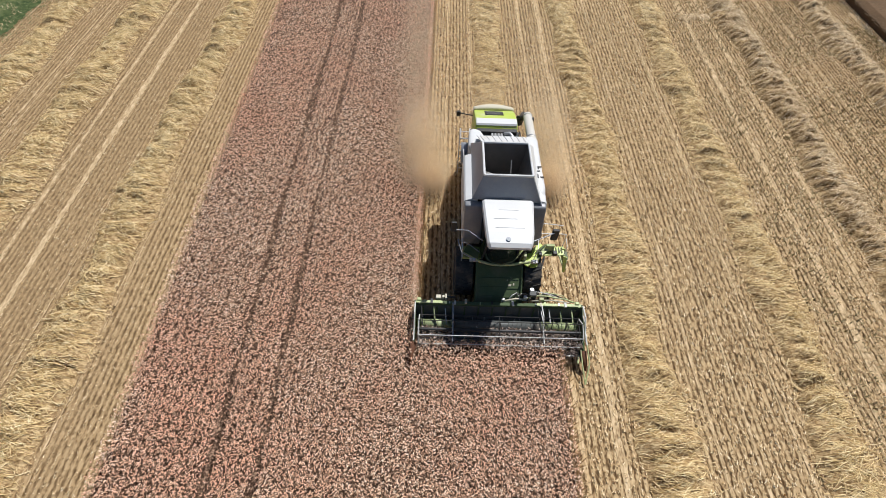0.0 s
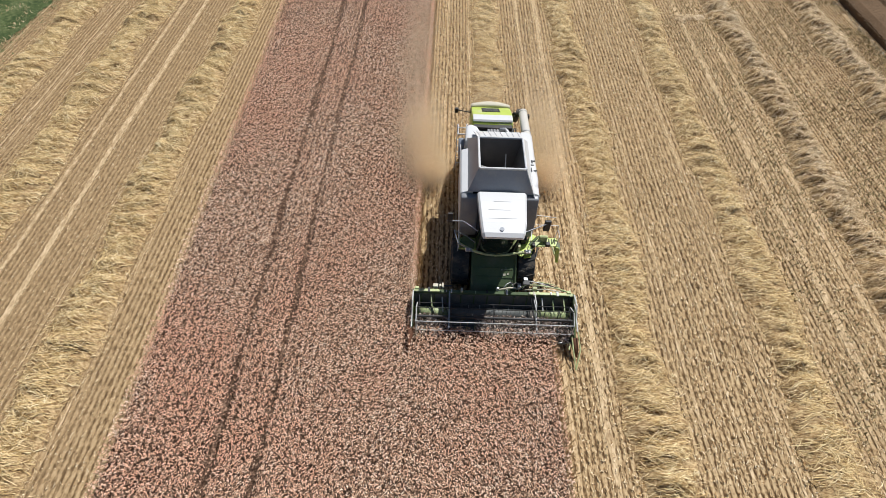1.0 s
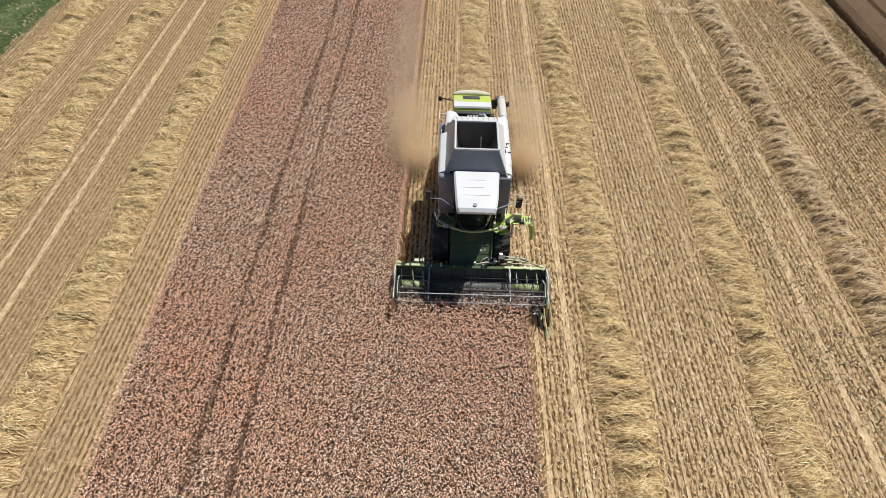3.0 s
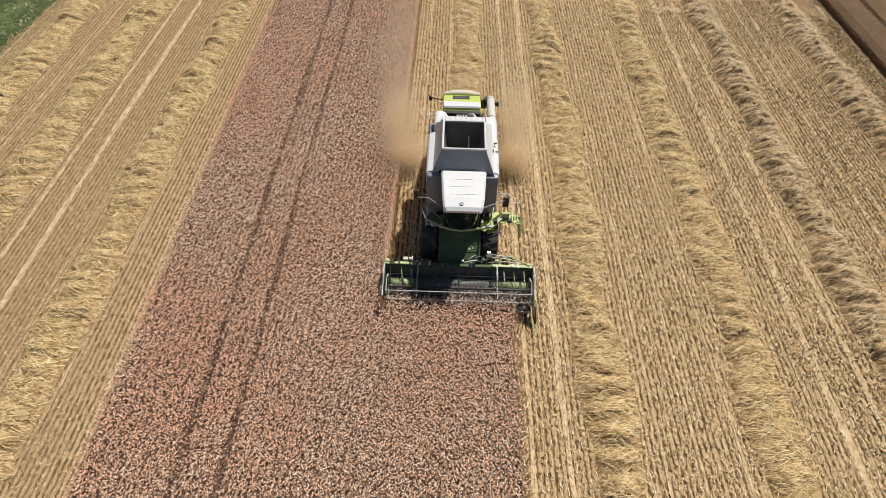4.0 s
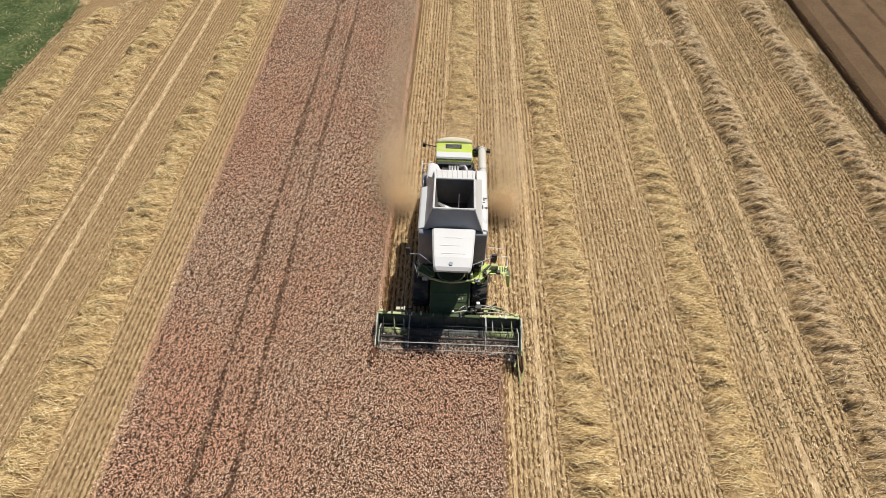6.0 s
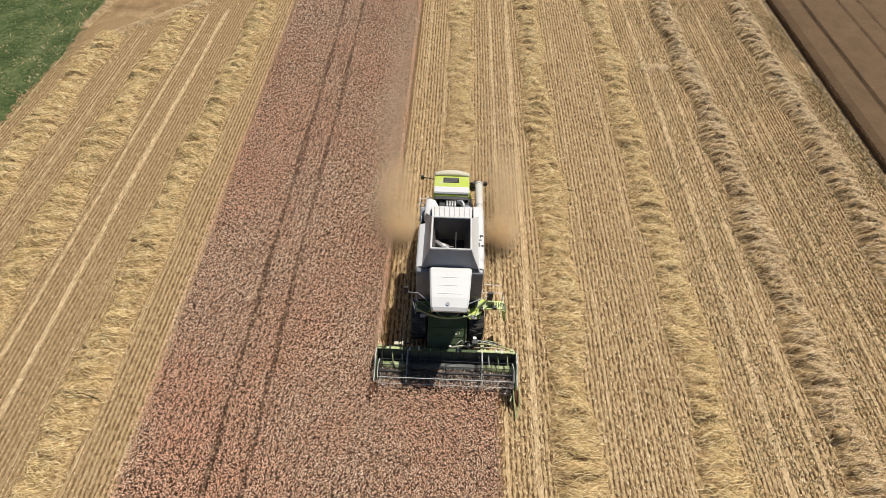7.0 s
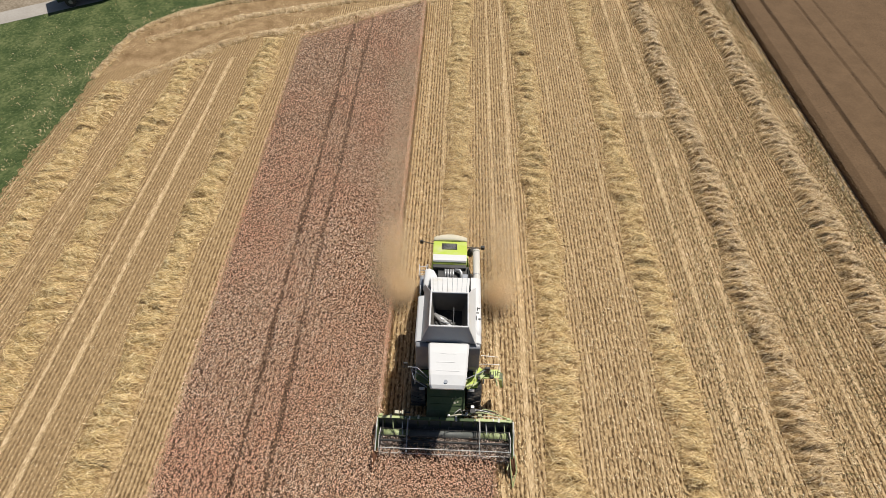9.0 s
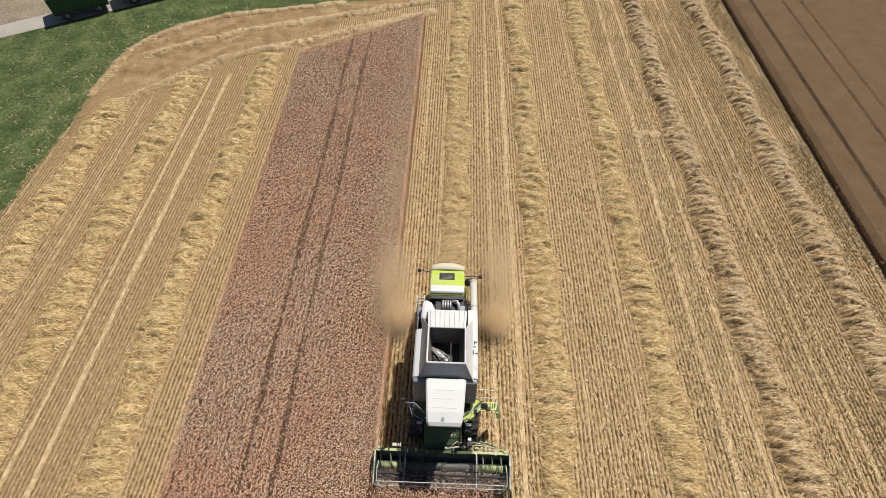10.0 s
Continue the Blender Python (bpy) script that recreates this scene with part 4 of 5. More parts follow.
for yy, xx, ln, wd in ((11.5, 3.3, 0.2, 0.05), (11.52, 3.4, 0.05, 0.12), (11.82, 3.33, 0.05, 0.1), (11.95, 3.36, 0.16, 0.05), (12.05, 3.42, 0.05, 0.08)):
    bm = B()
    zz = 4.09 - (yy - 11.1) * 0.067
    slab(bm, [(xx, yy, zz + 0.012), (xx + wd, yy, zz + 0.012), (xx + wd, yy + ln, zz + 0.012 - ln * 0.067), (xx, yy + ln, zz + 0.012 - ln * 0.067)], 0.02)
    part("marking", bm, BLACK, unl, "dark painted marking")

# cab
bm = B()
secs = [(8.5, 1.55, 2.82, 3.98, 4.08), (8.62, 1.5, 2.88, 3.95, 4.16), (9.0, 1.46, 2.94, 3.94, 4.22), (9.9, 1.4, 3.0, 3.94, 4.25), (10.28, 1.38, 3.03, 3.95, 4.23), (10.36, 1.42, 3.0, 3.98, 4.16)]
rings = []
for yy, xa, xb, za, zb in secs:
    w = 0.06
    rings.append([bm.verts.new(p) for p in ((xa, yy, za), (xa, yy, zb - w), (xa + w, yy, zb), (xb - w, yy, zb), (xb, yy, zb - w), (xb, yy, za))])
for a, b in zip(rings, rings[1:]):
    for k in range(6):
        bm.faces.new((a[k], a[(k + 1) % 6], b[(k + 1) % 6], b[k]))
bm.faces.new(rings[0])
bm.faces.new(rings[-1][::-1])
roof = part("cab_roof", bm, WHITE, harv, "white cab roof", False)
for yy, xa, xb in ((9.15, 1.75, 2.65), (9.5, 1.72, 2.45), (9.85, 1.9, 2.5)):
    bm = B()
    box(bm, xa, xb, yy, yy + 0.03, 4.2 + (yy - 9) * 0.033, 4.231 + (yy - 9) * 0.033, 0.004)
    part("roof_rib", bm, WHITE, roof)
bm = B()
tube(bm, [(2.13, 8.74, 4.16), (2.13, 8.74, 4.205)], 0.075, 14)
part("badge", bm, GREY, roof, "small round grey badge")
# glass and pillars
bm = B()
pl = [(1.55, 8.75), (1.85, 8.6), (2.17, 8.56), (2.49, 8.6), (2.79, 8.75), (2.95, 10.2), (1.43, 10.2)]
pb = [(1.5, 8.72), (1.82, 8.55), (2.17, 8.5), (2.52, 8.55), (2.84, 8.72), (2.95, 10.2), (1.43, 10.2)]
top = [bm.verts.new((a, b, 3.96)) for a, b in pl]
bot = [bm.verts.new((a, b + (0.7 if b < 9 else 0), 2.15)) for a, b in pb]
for k in range(5):
    bm.faces.new((bot[k], bot[k + 1], top[k + 1], top[k]))
bm.faces.new((bot[6], bot[0], top[0], top[6]))
glass = part("cab_glass", bm, GLASS, harv, "dark tinted curved cab windows", True)
bm = B()
box(bm, 1.45, 2.93, 10.1, 10.22, 2.0, 3.96, 0.02)
box(bm, 1.5, 2.85, 9.3, 10.15, 1.98, 2.1, 0.02)
part("cab_back", bm, BLACK, harv, "black cab rear wall and floor")
for xx, yy in ((1.52, 8.78), (2.82, 8.78)):
    bm = B()
    tube(bm, [(xx, yy + 0.64, 2.12), (xx + (0.03 if xx < 2 else -0.03), yy, 3.96)], 0.035, 8)
    part("pillar", bm, BLACK, harv)
bm = B()
box(bm, 1.95, 2.4, 9.35, 9.85, 2.1, 2.55, 0.06)
box(bm, 1.97, 2.38, 9.75, 9.9, 2.5, 3.15, 0.05)
part("driver_seat", bm, BLACK, harv, "black driver seat")
bm = B()
tube(bm, [(2.17, 9.4, 2.1), (2.17, 9.2, 2.8)], 0.05, 8)
tube(bm, [(2.0, 9.22, 2.82), (2.34, 9.22, 2.82)], 0.02, 6)
part("steering_column", bm, BLACK, harv)
# bumper line under the windscreen
bm = B()
tube(bm, [(0.8, 9.6, 2.5), (0.9, 9.5, 2.36), (1.4, 9.32, 2.18), (1.8, 9.24, 2.12), (2.17, 9.22, 2.1), (2.55, 9.24, 2.12), (2.95, 9.32, 2.15), (3.3, 9.4, 2.12)], 0.048, 8)
part("cab_sill", bm, PALEGREEN, harv, "pale green curved sill below the windscreen", True)
bm = B()
box(bm, 0.84, 1.5, 9.5, 10.0, 2.0, 2.08, 0.015)
part("side_platform", bm, MIDGREEN, harv, "green platform beside the cab")
bm = B()
tube(bm, [(0.86, 9.52, 2.05), (0.84, 9.5, 2.6), (0.84, 9.95, 2.6), (0.86, 9.97, 2.05)], 0.015, 6)
part("handrail", bm, WHITE, harv)

# access platform and ladder
bm = B()
slab(bm, [(3.5, 9.72, 2.02), (4.5, 9.82, 1.97), (4.5, 10.2, 1.97), (3.6, 10.12, 2.02)], 0.05, 0.012)
slab(bm, [(3.25, 9.36, 1.8), (3.5, 9.4, 1.8), (3.75, 10.1, 1.8), (3.3, 10.1, 1.8)], 0.04, 0.012)
plat = part("access_platform", bm, GREEN, harv, "bright green access platform")
for xx, yy, ln, wd, mt in ((2.93, 9.5, 1.0, 0.13, GREEN), (3.1, 9.42, 1.05, 0.05, DIMGREEN), (3.2, 9.4, 0.95, 0.1, PALEGREEN), (2.98, 9.3, 0.62, 0.13, GREEN), (3.36, 9.44, 0.7, 0.05, PALEGREEN)):
    bm = B()
    slab(bm, [(xx, yy, 2.1), (xx + wd, yy - wd * 0.8, 2.1), (xx + wd + ln * 0.66, yy - wd * 0.8 + ln * 0.72, 2.12), (xx + ln * 0.66, yy + ln * 0.72, 2.12)], 0.06, 0.012)
    part("access_step", bm, mt, plat, "yellow-green slanted access step" if mt is GREEN else "")
for k in range(5):
    bm = B()
    box(bm, 3.98 + k * 0.1, 4.02 + k * 0.1, 9.9, 10.12, 1.992, 2.012)
    part("tread_slot", bm, DIMGREEN, plat)
for bx, mt in (((3.1, 3.3, 9.75, 9.98, 2.05, 2.35), BLACK), ((3.5, 3.62, 9.6, 9.75, 2.03, 2.25), BLACK), ((3.8, 4.1, 9.95, 10.05, 2.0, 2.3), PALEGREEN), ((2.95, 3.05, 9.4, 9.6, 2.08, 2.4), PALEGREEN), ((4.05, 4.2, 9.75, 9.9, 1.97, 2.12), BLACK)):
    bm = B()
    box(bm, *bx, 0.02)
    part("step_box", bm, mt, plat)
lad = B()
for yy in (9.72, 10.08):
    slab(lad, [(4.4, yy, 2.05), (4.55, yy, 2.0), (4.68, yy, 1.1), (4.58, yy, 1.1)], 0.03)
ladder = part("ladder", lad, GREEN, harv, "bright green folding ladder")
for k in range(4):
    bm = B()
    box(bm, 4.45 + k * 0.04, 4.62 + k * 0.02, 9.71, 10.07, 1.85 - k * 0.22, 1.88 - k * 0.22)
    part("step", bm, DKGREEN, ladder)
for p in ([(3.45, 10.02, 2.0), (3.45, 10.02, 2.9), (3.9, 10.04, 2.9), (4.38, 10.06, 2.85), (4.4, 10.06, 2.0)],
          [(3.5, 10.3, 2.3), (3.6, 10.35, 3.05), (4.3, 10.35, 2.95)],
          [(3.3, 9.42, 2.05), (3.35, 9.42, 2.8), (3.4, 9.8, 2.85)], [(4.42, 9.74, 2.0), (4.42, 9.74, 2.6), (4.42, 10.04, 2.65)]):
    bm = B()
    tube(bm, p, 0.014, 6)
    part("handrail", bm, WHITE, plat, "thin white handrail")
# mirrors
for pts, bx in (([(1.42, 9.1, 3.6), (0.95, 9.5, 3.6), (0.37, 9.52, 3.6)], (0.4, 0.58, 9.5, 9.58, 3.5, 3.95)),
                ([(2.95, 9.1, 3.6), (3.35, 9.3, 3.6), (3.75, 9.5, 3.6)], (3.68, 3.9, 9.5, 9.6, 3.2, 3.7))):
    bm = B()
    tube(bm, pts, 0.018, 6)
    arm = part("mirror_arm", bm, GREY, harv)
    bm = B()
    box(bm, *bx, 0.03)
    part("mirror", bm, BLACK, arm, "black mirror housing")
# grey brackets and railings beside the cab's front corner
for pts, r, mt in (([(0.66, 9.75, 2.8), (0.8, 9.36, 2.6), (1.36, 9.12, 2.4)], 0.02, GREY), ([(0.66, 9.75, 2.8), (1.1, 9.5, 2.8), (1.4, 9.3, 2.7)], 0.016, DKGREY),
                   ([(0.8, 9.36, 2.6), (0.82, 9.36, 2.1), (0.86, 9.7, 2.05)], 0.014, GREY), ([(3.78, 9.8, 2.0), (3.8, 9.76, 1.35)], 0.04, WHITE),
                   ([(4.3, 9.82, 1.95), (4.36, 9.5, 1.9)], 0.03, PALEGREEN)):
    bm = B()
    tube(bm, pts, r, 7)
    part("stay", bm, mt, harv)
bm = B()
slab(bm, [(0.86, 9.4, 2.58), (1.36, 9.2, 2.45), (1.4, 9.5, 2.6), (1.0, 9.6, 2.72)], 0.03, 0.01)
part("fender", bm, DKGREEN, harv, "dark green fender beside the cab")
# work lamps at the cab's front corners
for xx in (1.12, 1.2, 3.15, 3.25):
    bm = B()
    tube(bm, [(xx, 9.0, 2.75), (xx, 8.9, 2.72)], 0.07, 10)
    part("work_lamp", bm, STEEL, harv)


# wheels
def wheel(x0, x1, yy, r, rim, lugs):
    bm = B()
    seg = 36
    prof = [(x0 + 0.04, rim), (x0, r * 0.8), (x0 + 0.05, r * 0.96), (x1 - 0.05, r * 0.96), (x1, r * 0.8), (x1 - 0.04, rim)]
    rg = [[bm.verts.new((px, yy + pr * math.cos(a), r + pr * math.sin(a))) for px, pr in prof] for a in (2 * math.pi * k / seg for k in range(seg))]
    for k in range(seg):
        a, b = rg[k], rg[(k + 1) % seg]
        for m in range(len(prof)):
            bm.faces.new((a[m], a[(m + 1) % len(prof)], b[(m + 1) % len(prof)], b[m]))
    ty = part("tyre", bm, RUBBER, harv, "black lugged tyre")
    xm = (x0 + x1) / 2
    for k in range(lugs):
        for xa, xb, off in ((x0 + 0.02, xm + 0.02, 0.0), (x1 - 0.02, xm - 0.02, 0.5)):
            a0, a1 = 2 * math.pi * (k + off) / lugs, 2 * math.pi * (k + off + 0.35) / lugs
            vs, bm = [], B()
            for px, an in ((xa, a0), (xb, a1)):
                for da in (0, 0.07):
                    for pr in (r * 0.94, r * 1.0):
                        vs.append(bm.verts.new((px, yy + pr * math.cos(an + da), r + pr * math.sin(an + da))))
            for q in ((0, 1, 3, 2), (4, 6, 7, 5), (0, 4, 5, 1), (2, 3, 7, 6), (0, 2, 6, 4), (1, 5, 7, 3)):
                bm.faces.new([vs[i] for i in q])
            part("lug", bm, RUBBER, ty)
    bm = B()
    tube(bm, [(x0 + 0.08, yy, r), (x1 - 0.08, yy, r)], rim, 24)
    part("rim", bm, CREAM, ty, "cream wheel rim")


wheel(0.62, 1.3, 9.75, 0.9, 0.42, 18)
wheel(mirror_x(1.3), mirror_x(0.62), 9.75, 0.9, 0.42, 18)
wheel(0.95, 1.35, 15.3, 0.62, 0.3, 16)
wheel(mirror_x(1.35), mirror_x(0.95), 15.3, 0.62, 0.3, 16)

# feeder house, its green darkened for the shade below the cab
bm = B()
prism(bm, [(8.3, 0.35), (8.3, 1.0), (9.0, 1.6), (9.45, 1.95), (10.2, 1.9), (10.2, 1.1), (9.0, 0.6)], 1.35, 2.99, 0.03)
feeder = part("feeder_house", bm, DIMGREEN, harv, "green feeder house with shade in its colour")
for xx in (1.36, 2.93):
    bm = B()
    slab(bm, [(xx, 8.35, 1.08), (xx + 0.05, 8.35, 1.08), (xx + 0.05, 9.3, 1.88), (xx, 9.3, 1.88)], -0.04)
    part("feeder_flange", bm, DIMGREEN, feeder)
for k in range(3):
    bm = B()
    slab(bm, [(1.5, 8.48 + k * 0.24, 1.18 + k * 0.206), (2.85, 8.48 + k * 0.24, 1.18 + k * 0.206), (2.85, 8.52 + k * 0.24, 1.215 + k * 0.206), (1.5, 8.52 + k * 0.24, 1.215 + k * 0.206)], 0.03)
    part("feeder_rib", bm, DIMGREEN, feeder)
for xx, zz, w in ((2.5, 1.42, 0.1), (2.66, 1.44, 0.05), (2.56, 1.56, 0.07), (2.74, 1.56, 0.04), (2.44, 1.55, 0.04)):
    bm = B()
    yy = 8.3 + (zz - 1.0) * 1.167
    slab(bm, [(xx, yy, zz + 0.015), (xx + w, yy, zz + 0.015), (xx + w, yy + 0.06, zz + 0.066), (xx, yy + 0.06, zz + 0.066)], 0.01)
    part("marking", bm, CREAM, feeder, "small pale marking")

# ---- cutting header ----
HL, HR = -0.72, 5.06
head = thing("cutting_header", (XC, 7.6, 0.0), "wide dark green cutting header with a reel, on the harvester", "header")
bm = B()
prism(bm, [(8.2, 0.25), (8.2, 1.2), (8.14, 1.2), (8.08, 0.6), (7.9, 0.3), (7.0, 0.2), (6.85, 0.18), (6.85, 0.15), (7.9, 0.2)], HL, HR)
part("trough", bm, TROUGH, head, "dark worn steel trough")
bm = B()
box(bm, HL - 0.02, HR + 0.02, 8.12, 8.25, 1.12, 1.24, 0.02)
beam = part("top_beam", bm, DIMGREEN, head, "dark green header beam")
# pale strips added for the highlights along the beam's outer ends
for xa, xb in ((HL, 0.28), (3.45, HR)):
    bm = B()
    box(bm, xa + 0.02, xb - 0.06, 8.13, 8.235, 1.243, 1.285, 0.012)
    part("beam_highlight", bm, PALEGREEN, beam, "pale green strip for the highlight on the beam")
for xx, tip in ((HL, 6.0), (HR, 6.3)):
    s = 1 if xx > 2 else -1
    bm = B()
    prism(bm, [(8.25, 0.2), (8.25, 1.22), (7.6, 1.05), (7.0, 0.7), (6.6, 0.5), (6.6, 0.12)], xx - 0.03, xx + 0.03, 0.01)
    side = part("end_plate", bm, DKGREEN, head, "green end plate")
    bm = B()
    up = 0.3 if s < 0 else 0.0
    tube(bm, [(xx, 6.85, 0.52 + up), (xx + s * 0.06, 6.45, 0.34 + up * 1.4), (xx + s * 0.1, tip, 0.12 + up * 1.3)], 0.13, 8, 0.03)
    part("crop_divider", bm, RUST, side, "pointed rusty crop divider", True)
    for pts in ([(xx - s * 0.14, 6.7, 0.4), (xx - s * 0.24, 6.4, 0.5), (xx - s * 0.2, tip + 0.15, 0.42)], [(xx + s * 0.08, 6.95, 0.8), (xx + s * 0.16, 6.4, 0.5), (xx + s * 0.02, 5.82, 0.12)], [(xx - s * 0.1, 6.85, 0.6), (xx - s * 0.06, 6.3, 0.4), (xx + s * 0.02, 5.82, 0.12)]):
        bm = B()
        tube(bm, pts, 0.026 if s > 0 else 0.018, 6)
        part("divider_rod", bm, PALEGREEN if s > 0 else RUST, side)
# intake auger, with flights
for xa, xb, hand in ((HL + 0.08, 0.62, 1), (3.7, HR - 0.08, -1)):
    bm = B()
    tube(bm, [(xa, 7.72, 0.55), (xb, 7.72, 0.55)], 0.17, 16)
    aug = part("intake_auger", bm, WORNGREEN, head, "worn pale green intake auger", True)
    bm = B()
    k, pitch, last = 48, 0.5, None
    for m in range(k + 1):
        px = xa + (xb - xa) * m / k
        a = hand * 2 * math.pi * (px - xa) / pitch
        now = [bm.verts.new((px + dx, 7.72 + rr * math.cos(a), 0.55 + rr * math.sin(a))) for dx, rr in ((-0.006, 0.16), (-0.006, 0.27), (0.006, 0.27), (0.006, 0.16))]
        if last:
            for w in range(4):
                bm.faces.new((last[w], last[(w + 1) % 4], now[(w + 1) % 4], now[w]))
        last = now
    part("auger_flight", bm, BLACK, aug)
# darker than the drum's ends: the machine's shadow is in this colour
bm = B()
tube(bm, [(0.62, 7.72, 0.55), (3.7, 7.72, 0.55)], 0.165, 16)
mid = part("auger_middle", bm, TROUGH, head, "middle drum darkened for shadow, with retracting fingers", True)
for k in range(14):
    a = k * 2.4
    bm = B()
    tube(bm, [(1.3 + k * 0.13, 7.72, 0.55), (1.3 + k * 0.13, 7.72 + 0.3 * math.cos(a), 0.55 + 0.3 * math.sin(a))], 0.01, 6)
    part("auger_finger", bm, STEEL, mid)
# knife bar
bm = B()
box(bm, HL, HR, 6.8, 6.9, 0.13, 0.17)
knife = part("knife_bar", bm, STEEL, head, "steel knife bar")
bm = B()
vs = [bm.verts.new(p) for p in ((-0.02, 0.0, 0.01), (0.02, 0.0, 0.01), (0, -0.12, 0), (0, -0.02, 0.04))]
for q in ((0, 1, 3), (1, 2, 3), (2, 0, 3), (0, 2, 1)):
    bm.faces.new([vs[i] for i in q])
finger = bm_mesh("knife_finger", bm, STEEL)
for k in range(76):
    ob = new("knife_finger", finger)
    ob.parent = knife
    ob.location = (HL + 0.04 + k * 0.0762 - XC, 6.8 - 7.6, 0.15)
# reel: hub tube, spiders, six tine bars
RY, RZ, RR = 7.3, 0.95, 0.48
bm = B()
tube(bm, [(HL + 0.12, RY, RZ), (HR - 0.12, RY, RZ)], 0.05, 10)
reel = part("reel_tube", bm, BLACK, head, "black reel tube")
bm = B()
tube(bm, [(0, 0, 0), (0, 0.03, -0.12), (0, 0.0, -0.24)], 0.007, 4)
tine = bm_mesh("tine", bm, BLACK)
for k in range(6):
    a = math.radians(20 + 60 * k)
    cy, cz = RY + RR * math.cos(a), RZ + RR * math.sin(a)
    bm = B()
    tube(bm, [(HL + 0.14, cy, cz), (HR - 0.14, cy, cz)], 0.015, 8)
    # front bars pale for their highlights, the others black for shade
    bar = part("tine_bar", bm, PALE_BAR if k in (2, 3) else BLACK, head, "worn tine bar, coloured pale as if lit" if k in (2, 3) else "tine bar, coloured black as if in shade")
    for m in range(37):
        ob = new("tine", tine)
        ob.parent = bar
        ob.location = (HL + 0.2 + m * 0.148 - XC, cy - 7.6, cz)
for xx in (HL + 0.16, 0.62, 2.17, 3.66, HR - 0.16):
    for k in range(6):
        a = math.radians(20 + 60 * k)
        bm = B()
        tube(bm, [(xx, RY, RZ), (xx, RY + RR * math.cos(a), RZ + RR * math.sin(a))], 0.013, 6)
        part("spoke", bm, BLACK, reel)
for xx in (HL, 0.58, 3.64, HR):
    bm = B()
    tube(bm, [(xx, 8.15, 1.28), (xx, 7.7, 1.36), (xx, RY, RZ + 0.12), (xx, 6.85, RZ + 0.05)], 0.024 if xx != HR else 0.03, 8)
    arm = part("reel_arm", bm, PALE_BAR if xx != 0.58 else GREY, head, "pale reel support arm")
    bm = B()
    tube(bm, [(xx, 8.1, 1.05), (xx, 7.55, 1.2)], 0.02, 6)
    part("reel_ram", bm, STEEL, arm)
# reel end rings, and small fittings along the beam
for xx in (HL + 0.16, HR - 0.16):
    bm = B()
    tube(bm, [(xx, RY + RR * math.cos(math.radians(20 + 60 * k)), RZ + RR * math.sin(math.radians(20 + 60 * k))) for k in range(7)], 0.018, 6)
    part("end_ring", bm, PALE_BAR, reel, "pale reel end ring")
for k, xx in enumerate((-0.6, -0.42, -0.2, 0.45, 0.62, 0.98, 1.5, 1.9, 2.6, 3.42, 3.58, 3.72, 3.95, 4.2, 4.42, 4.72, 4.9)):
    bm = B()
    w, hh = 0.03 + 0.025 * (k % 3), 0.03 + 0.03 * ((k * 7) % 4) / 3
    box(bm, xx, xx + w, 8.1 + 0.04 * (k % 2), 8.2 + 0.05 * (k % 3), 1.243, 1.25 + hh, 0.008)
    part("fitting", bm, (CREAM, PALEGREEN, BLACK, STEEL, PALE_BAR)[k % 5], beam)
for xx, y0, y1, zz in ((-0.52, 8.1, 7.5, 1.15), (-0.1, 8.1, 7.75, 1.1), (0.3, 8.08, 7.6, 1.0), (3.52, 8.1, 7.45, 1.15), (3.9, 8.1, 7.7, 1.1), (4.3, 8.08, 7.6, 1.05), (4.68, 8.1, 7.5, 1.1)):
    bm = B()
    slab(bm, [(xx, y0, zz), (xx + 0.035, y0, zz), (xx + 0.09, y1, zz - 0.25), (xx + 0.05, y1, zz - 0.25)], 0.02)
    part("stay", bm, (PALE_BAR, WORNGREEN, BLACK)[int(abs(xx) * 10) % 3], head)
# drives, rams and hoses on the beam
for bx in ((-0.02, 0.16, 8.32, 8.46, 1.1, 1.3), (0.2, 0.28, 8.34, 8.44, 1.15, 1.32), (0.3, 0.36, 8.3, 8.48, 1.12, 1.34)):
    bm = B()
    box(bm, *bx, 0.02)
    part("gearbox", bm, CREAM, head, "pale reel gearbox")
bm = B()
tube(bm, [(0.3, 8.4, 1.25), (0.66, 8.4, 1.25)], 0.03, 8)
part("drive_shaft", bm, BLACK, head)
for pts, r, mt in (([(3.0, 8.35, 1.2), (3.3, 8.42, 1.45), (3.8, 8.45, 1.4), (4.5, 8.38, 1.32), (4.95, 8.25, 1.26)], 0.024, PALEGREEN),
                   ([(3.1, 8.3, 1.25), (3.6, 8.6, 1.4), (4.2, 8.52, 1.32), (4.8, 8.3, 1.26)], 0.02, BLACK),
                   ([(2.3, 8.3, 1.22), (2.75, 8.38, 1.28), (3.05, 8.38, 1.25)], 0.035, CREAM),
                   ([(3.2, 8.35, 1.3), (3.45, 8.55, 1.5), (3.9, 8.5, 1.45), (4.3, 8.42, 1.3)], 0.018, STEEL),
                   ([(3.4, 8.4, 1.35), (3.8, 8.62, 1.38), (4.4, 8.55, 1.3), (4.7, 8.3, 1.25)], 0.016, PALEGREEN),
                   ([(3.3, 8.3, 1.3), (4.0, 8.33, 1.34), (4.6, 8.28, 1.28)], 0.022, CREAM)):
    bm = B()
    tube(bm, pts, r, 7)
    part("hose", bm, mt, head, smooth=True)
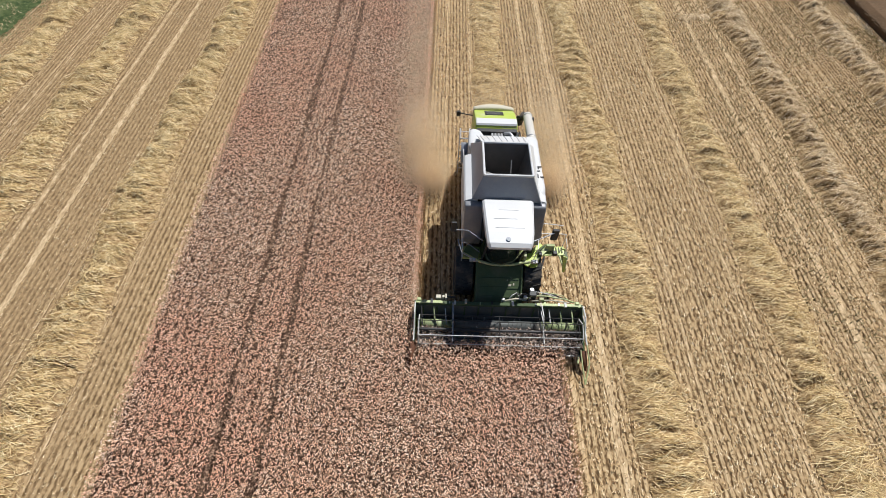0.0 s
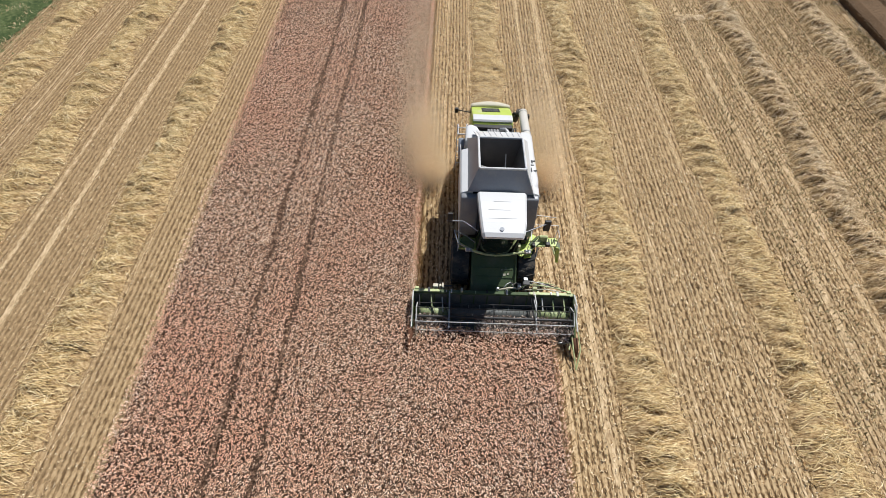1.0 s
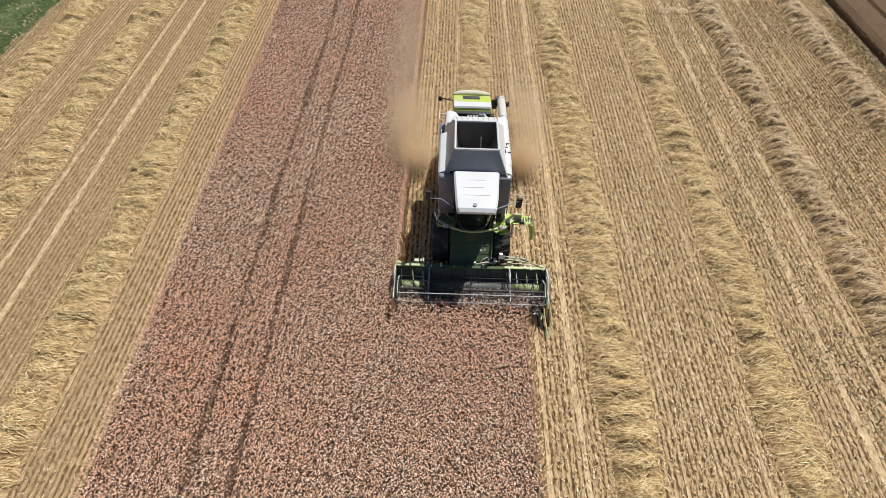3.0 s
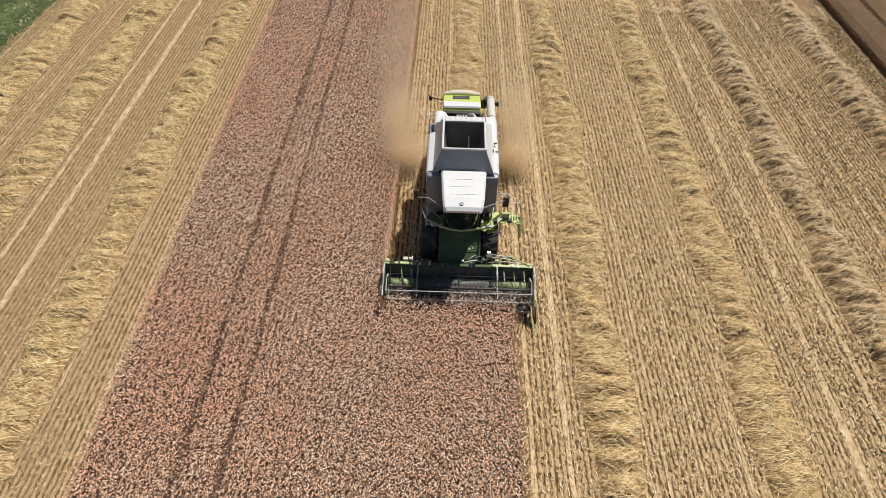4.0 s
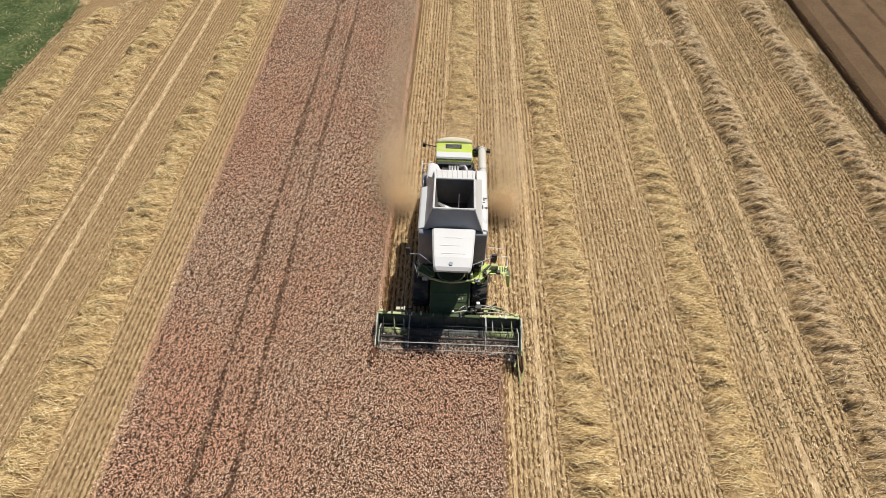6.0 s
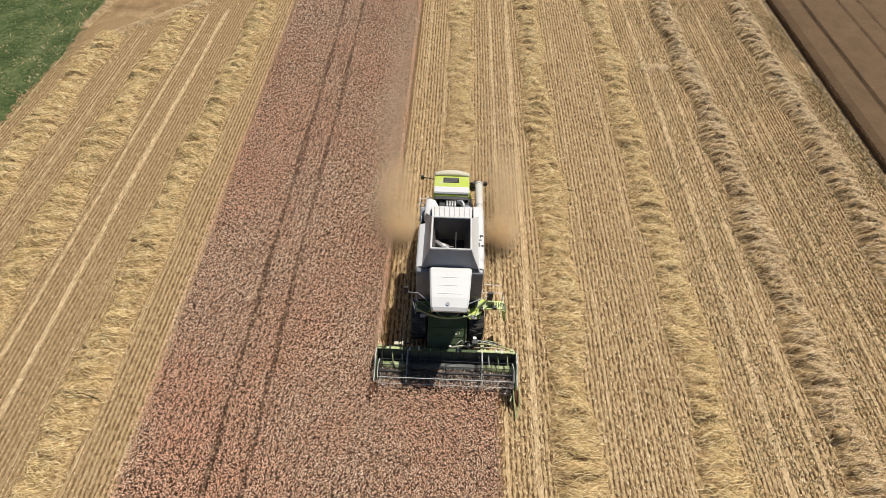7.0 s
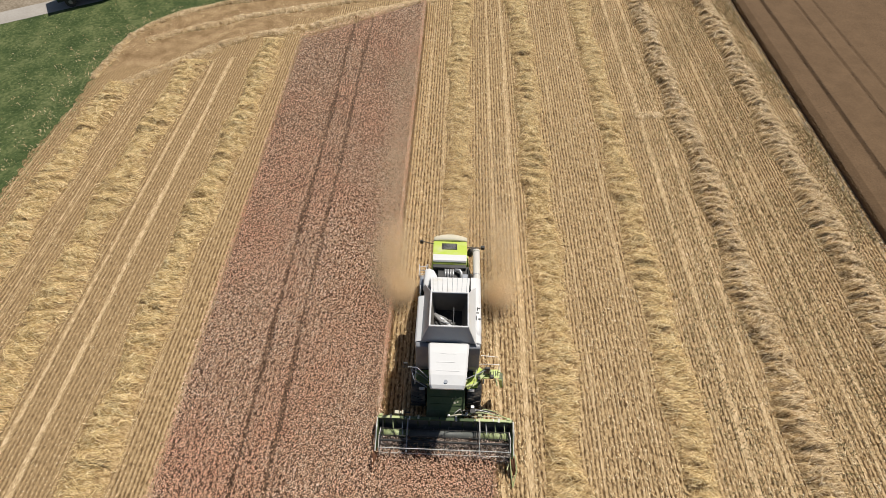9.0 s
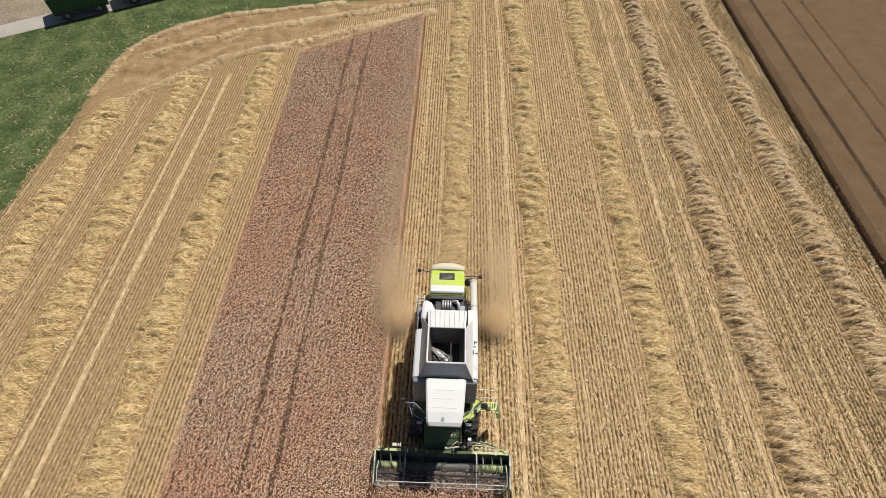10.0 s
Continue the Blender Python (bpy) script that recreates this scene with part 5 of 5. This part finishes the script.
for k in range(9):
    a = k * 2.1
    x0, y0 = 2.5 + 0.17 * k, 8.36 + 0.05 * (k % 3)
    bm = B()
    tube(bm, [(x0, y0, 1.22), (x0 + 0.12, y0 + 0.1, 1.38 + 0.05 * math.sin(a)), (x0 + 0.3, y0 + 0.16 + 0.1 * math.cos(a), 1.3), (x0 + 0.42, y0 + 0.05, 1.22)], 0.018 + 0.006 * (k % 2), 6)
    part("hose", bm, (STEEL, BLACK, CREAM, BLACK, RUST)[k % 5], head, smooth=True)
for bx, mt in (((3.2, 3.45, 8.4, 8.6, 1.2, 1.5), BLACK), ((3.02, 3.14, 8.34, 8.46, 1.2, 1.42), STEEL), ((3.55, 3.72, 8.3, 8.4, 1.25, 1.4), PALEGREEN), ((3.25, 3.4, 8.62, 8.75, 1.3, 1.45), STEEL),
               ((2.25, 2.36, 8.28, 8.36, 1.2, 1.36), STEEL), ((-0.66, -0.52, 8.2, 8.3, 1.24, 1.34), PALEGREEN), ((4.8, 4.94, 8.2, 8.3, 1.24, 1.34), PALEGREEN)):
    bm = B()
    box(bm, *bx, 0.02)
    part("bracket", bm, mt, head)
# ribs on the header's back wall, and loose straw in the trough
for k in range(12):
    bm = B()
    px = HL + 0.25 + k * 0.48
    slab(bm, [(px, 8.1, 1.12), (px + 0.05, 8.1, 1.12), (px + 0.05, 8.05, 0.62), (px, 8.05, 0.62)], 0.03, 0.006)
    part("back_rib", bm, DIMGREEN, head)
k = 260
c = np.stack([rng.uniform(HL + 0.1, HR - 0.1, k), rng.uniform(6.9, 7.9, k), np.zeros(k)], 1)
c[:, 2] = np.interp(c[:, 1], [6.9, 7.9], [0.24, 0.42])
ang = rng.uniform(0, 2 * np.pi, k)
v, t = blades(c, np.stack([np.cos(ang), np.sin(ang), rng.normal(0.1, 0.3, k)], 1), rng.uniform(0.08, 0.22, k), rng.uniform(0.012, 0.024, k), rng.normal(0.02, 0.02, k))
tagged(new("loose_straw", np_mesh("loose_straw", v, t, STRAW)), "loose straws lying in the header trough", "straw", kind="stuff")
# cut wheat lying in the header, left out where the machine's shadow falls
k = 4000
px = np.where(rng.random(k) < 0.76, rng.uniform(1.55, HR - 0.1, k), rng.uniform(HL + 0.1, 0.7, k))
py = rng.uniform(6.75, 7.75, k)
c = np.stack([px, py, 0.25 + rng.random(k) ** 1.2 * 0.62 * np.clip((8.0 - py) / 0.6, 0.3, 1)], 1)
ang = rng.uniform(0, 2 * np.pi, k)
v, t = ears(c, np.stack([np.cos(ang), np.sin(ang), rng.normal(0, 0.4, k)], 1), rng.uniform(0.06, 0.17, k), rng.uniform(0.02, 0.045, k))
tagged(new("cut_wheat", np_mesh("cut_wheat", v, t, CUT_EARS)), "cut brown wheat lying in the header, darkened for shade", "cut wheat", kind="stuff")

# ---- dust thrown up beside the machine ----
def cloud(cx, cy, cz, sx, sy, sz, k):
    return np.stack([rng.normal(cx, sx, k), rng.normal(cy, sy, k), np.abs(rng.normal(cz, sz, k)) + 0.1], 1)


c = np.concatenate([cloud(-0.4, 14.9, 0.6, 0.45, 0.45, 0.4, 56000), cloud(-0.85, 16.6, 1.1, 0.55, 1.4, 0.65, 96000), cloud(4.75, 14.9, 0.6, 0.38, 0.42, 0.4, 60000),
                    cloud(4.9, 17.0, 1.1, 0.5, 1.6, 0.65, 64000), cloud(-1.3, 22, 1.4, 0.65, 3.5, 0.8, 50000), cloud(4.8, 22, 1.2, 0.7, 3.0, 0.8, 18000),
                    cloud(2.3, 18.8, 0.8, 0.8, 1.3, 0.5, 24000), cloud(-1.2, 32, 1.6, 0.75, 6, 0.8, 40000), cloud(2.0, 26, 0.8, 1.0, 4, 0.5, 12000)])
v, t = flakes(c, rng.uniform(0.016, 0.036, len(c)))
tagged(new("airborne_dust", np_mesh("airborne_dust", v, t, DUST)), "clouds of fine tan chaff dust behind the header", "dust", kind="stuff")

# ---- farm trailers on the road ----


def trailer(at, turn, length, label):
    """A flat four-wheeled farm trailer with dark green side boards."""
    t = thing("farm_trailer", (0, 0, 0), label, "trailer", "trailers on the farm road")
    w, h0, h1 = 1.15, 0.75, 2.0
    bm = B()
    box(bm, 0, length, -w, w, h0 - 0.15, h0, 0.03)
    part("bed", bm, BLACK, t, "dark trailer bed")
    for yy in (-w, w - 0.05):
        bm = B()
        box(bm, 0, length, yy, yy + 0.05, h0 + 0.01, h1, 0.015)
        side = part("side_board", bm, TRAILER, t, "dark green side board")
        for k in range(6):
            bm = B()
            px = 0.05 + k * (length - 0.2) / 5
            box(bm, px, px + 0.08, yy - 0.04 if yy < 0 else yy + 0.05, yy if yy < 0 else yy + 0.09, h0, h1 - 0.02, 0.01)
            part("stake", bm, TRAILER, side)
    for xx in (0.0, length - 0.05):
        bm = B()
        box(bm, xx, xx + 0.05, -w + 0.06, w - 0.06, h0 + 0.01, h1, 0.015)
        part("end_board", bm, TRAILER, t, "dark green end board")
    bm = B()
    slab(bm, [(0.08, -0.4, h1 - 0.3), (length * 0.5, -0.4, h1 - 0.3), (length * 0.5, 0.6, h1 - 0.2), (0.08, 0.6, h1 - 0.2)], 0.05)
    part("plank", bm, CREAM, t, "pale plank lying inside")
    for px in (0.9, length - 0.9):
        for yy in (-w + 0.05, w - 0.3):
            bm = B()
            tube(bm, [(px, yy, 0.42), (px, yy + 0.25, 0.42)], 0.42, 20)
            ty = part("wheel", bm, RUBBER, t, "black trailer tyre")
            bm = B()
            tube(bm, [(px, yy - 0.01, 0.42), (px, yy + 0.26, 0.42)], 0.16, 14)
            part("rim", bm, DKGREY, ty)
    bm = B()
    tube(bm, [(length, 0.35, 0.6), (length + 1.0, 0, 0.55), (length, -0.35, 0.6)], 0.05, 6)
    part("drawbar", bm, BLACK, t)
    t.matrix_basis = pose(*at, 0, 0, turn)
    return t


for x0, ln, lab in ((-33.3, 4.4, "dark green farm trailer standing on the pale road"), (-28.7, 5.6, "longer dark green farm trailer on the road")):
    trailer((x0, float(road_y(np.array(x0))) + 1.35, 0.03), math.degrees(math.atan(0.66)), ln, lab)
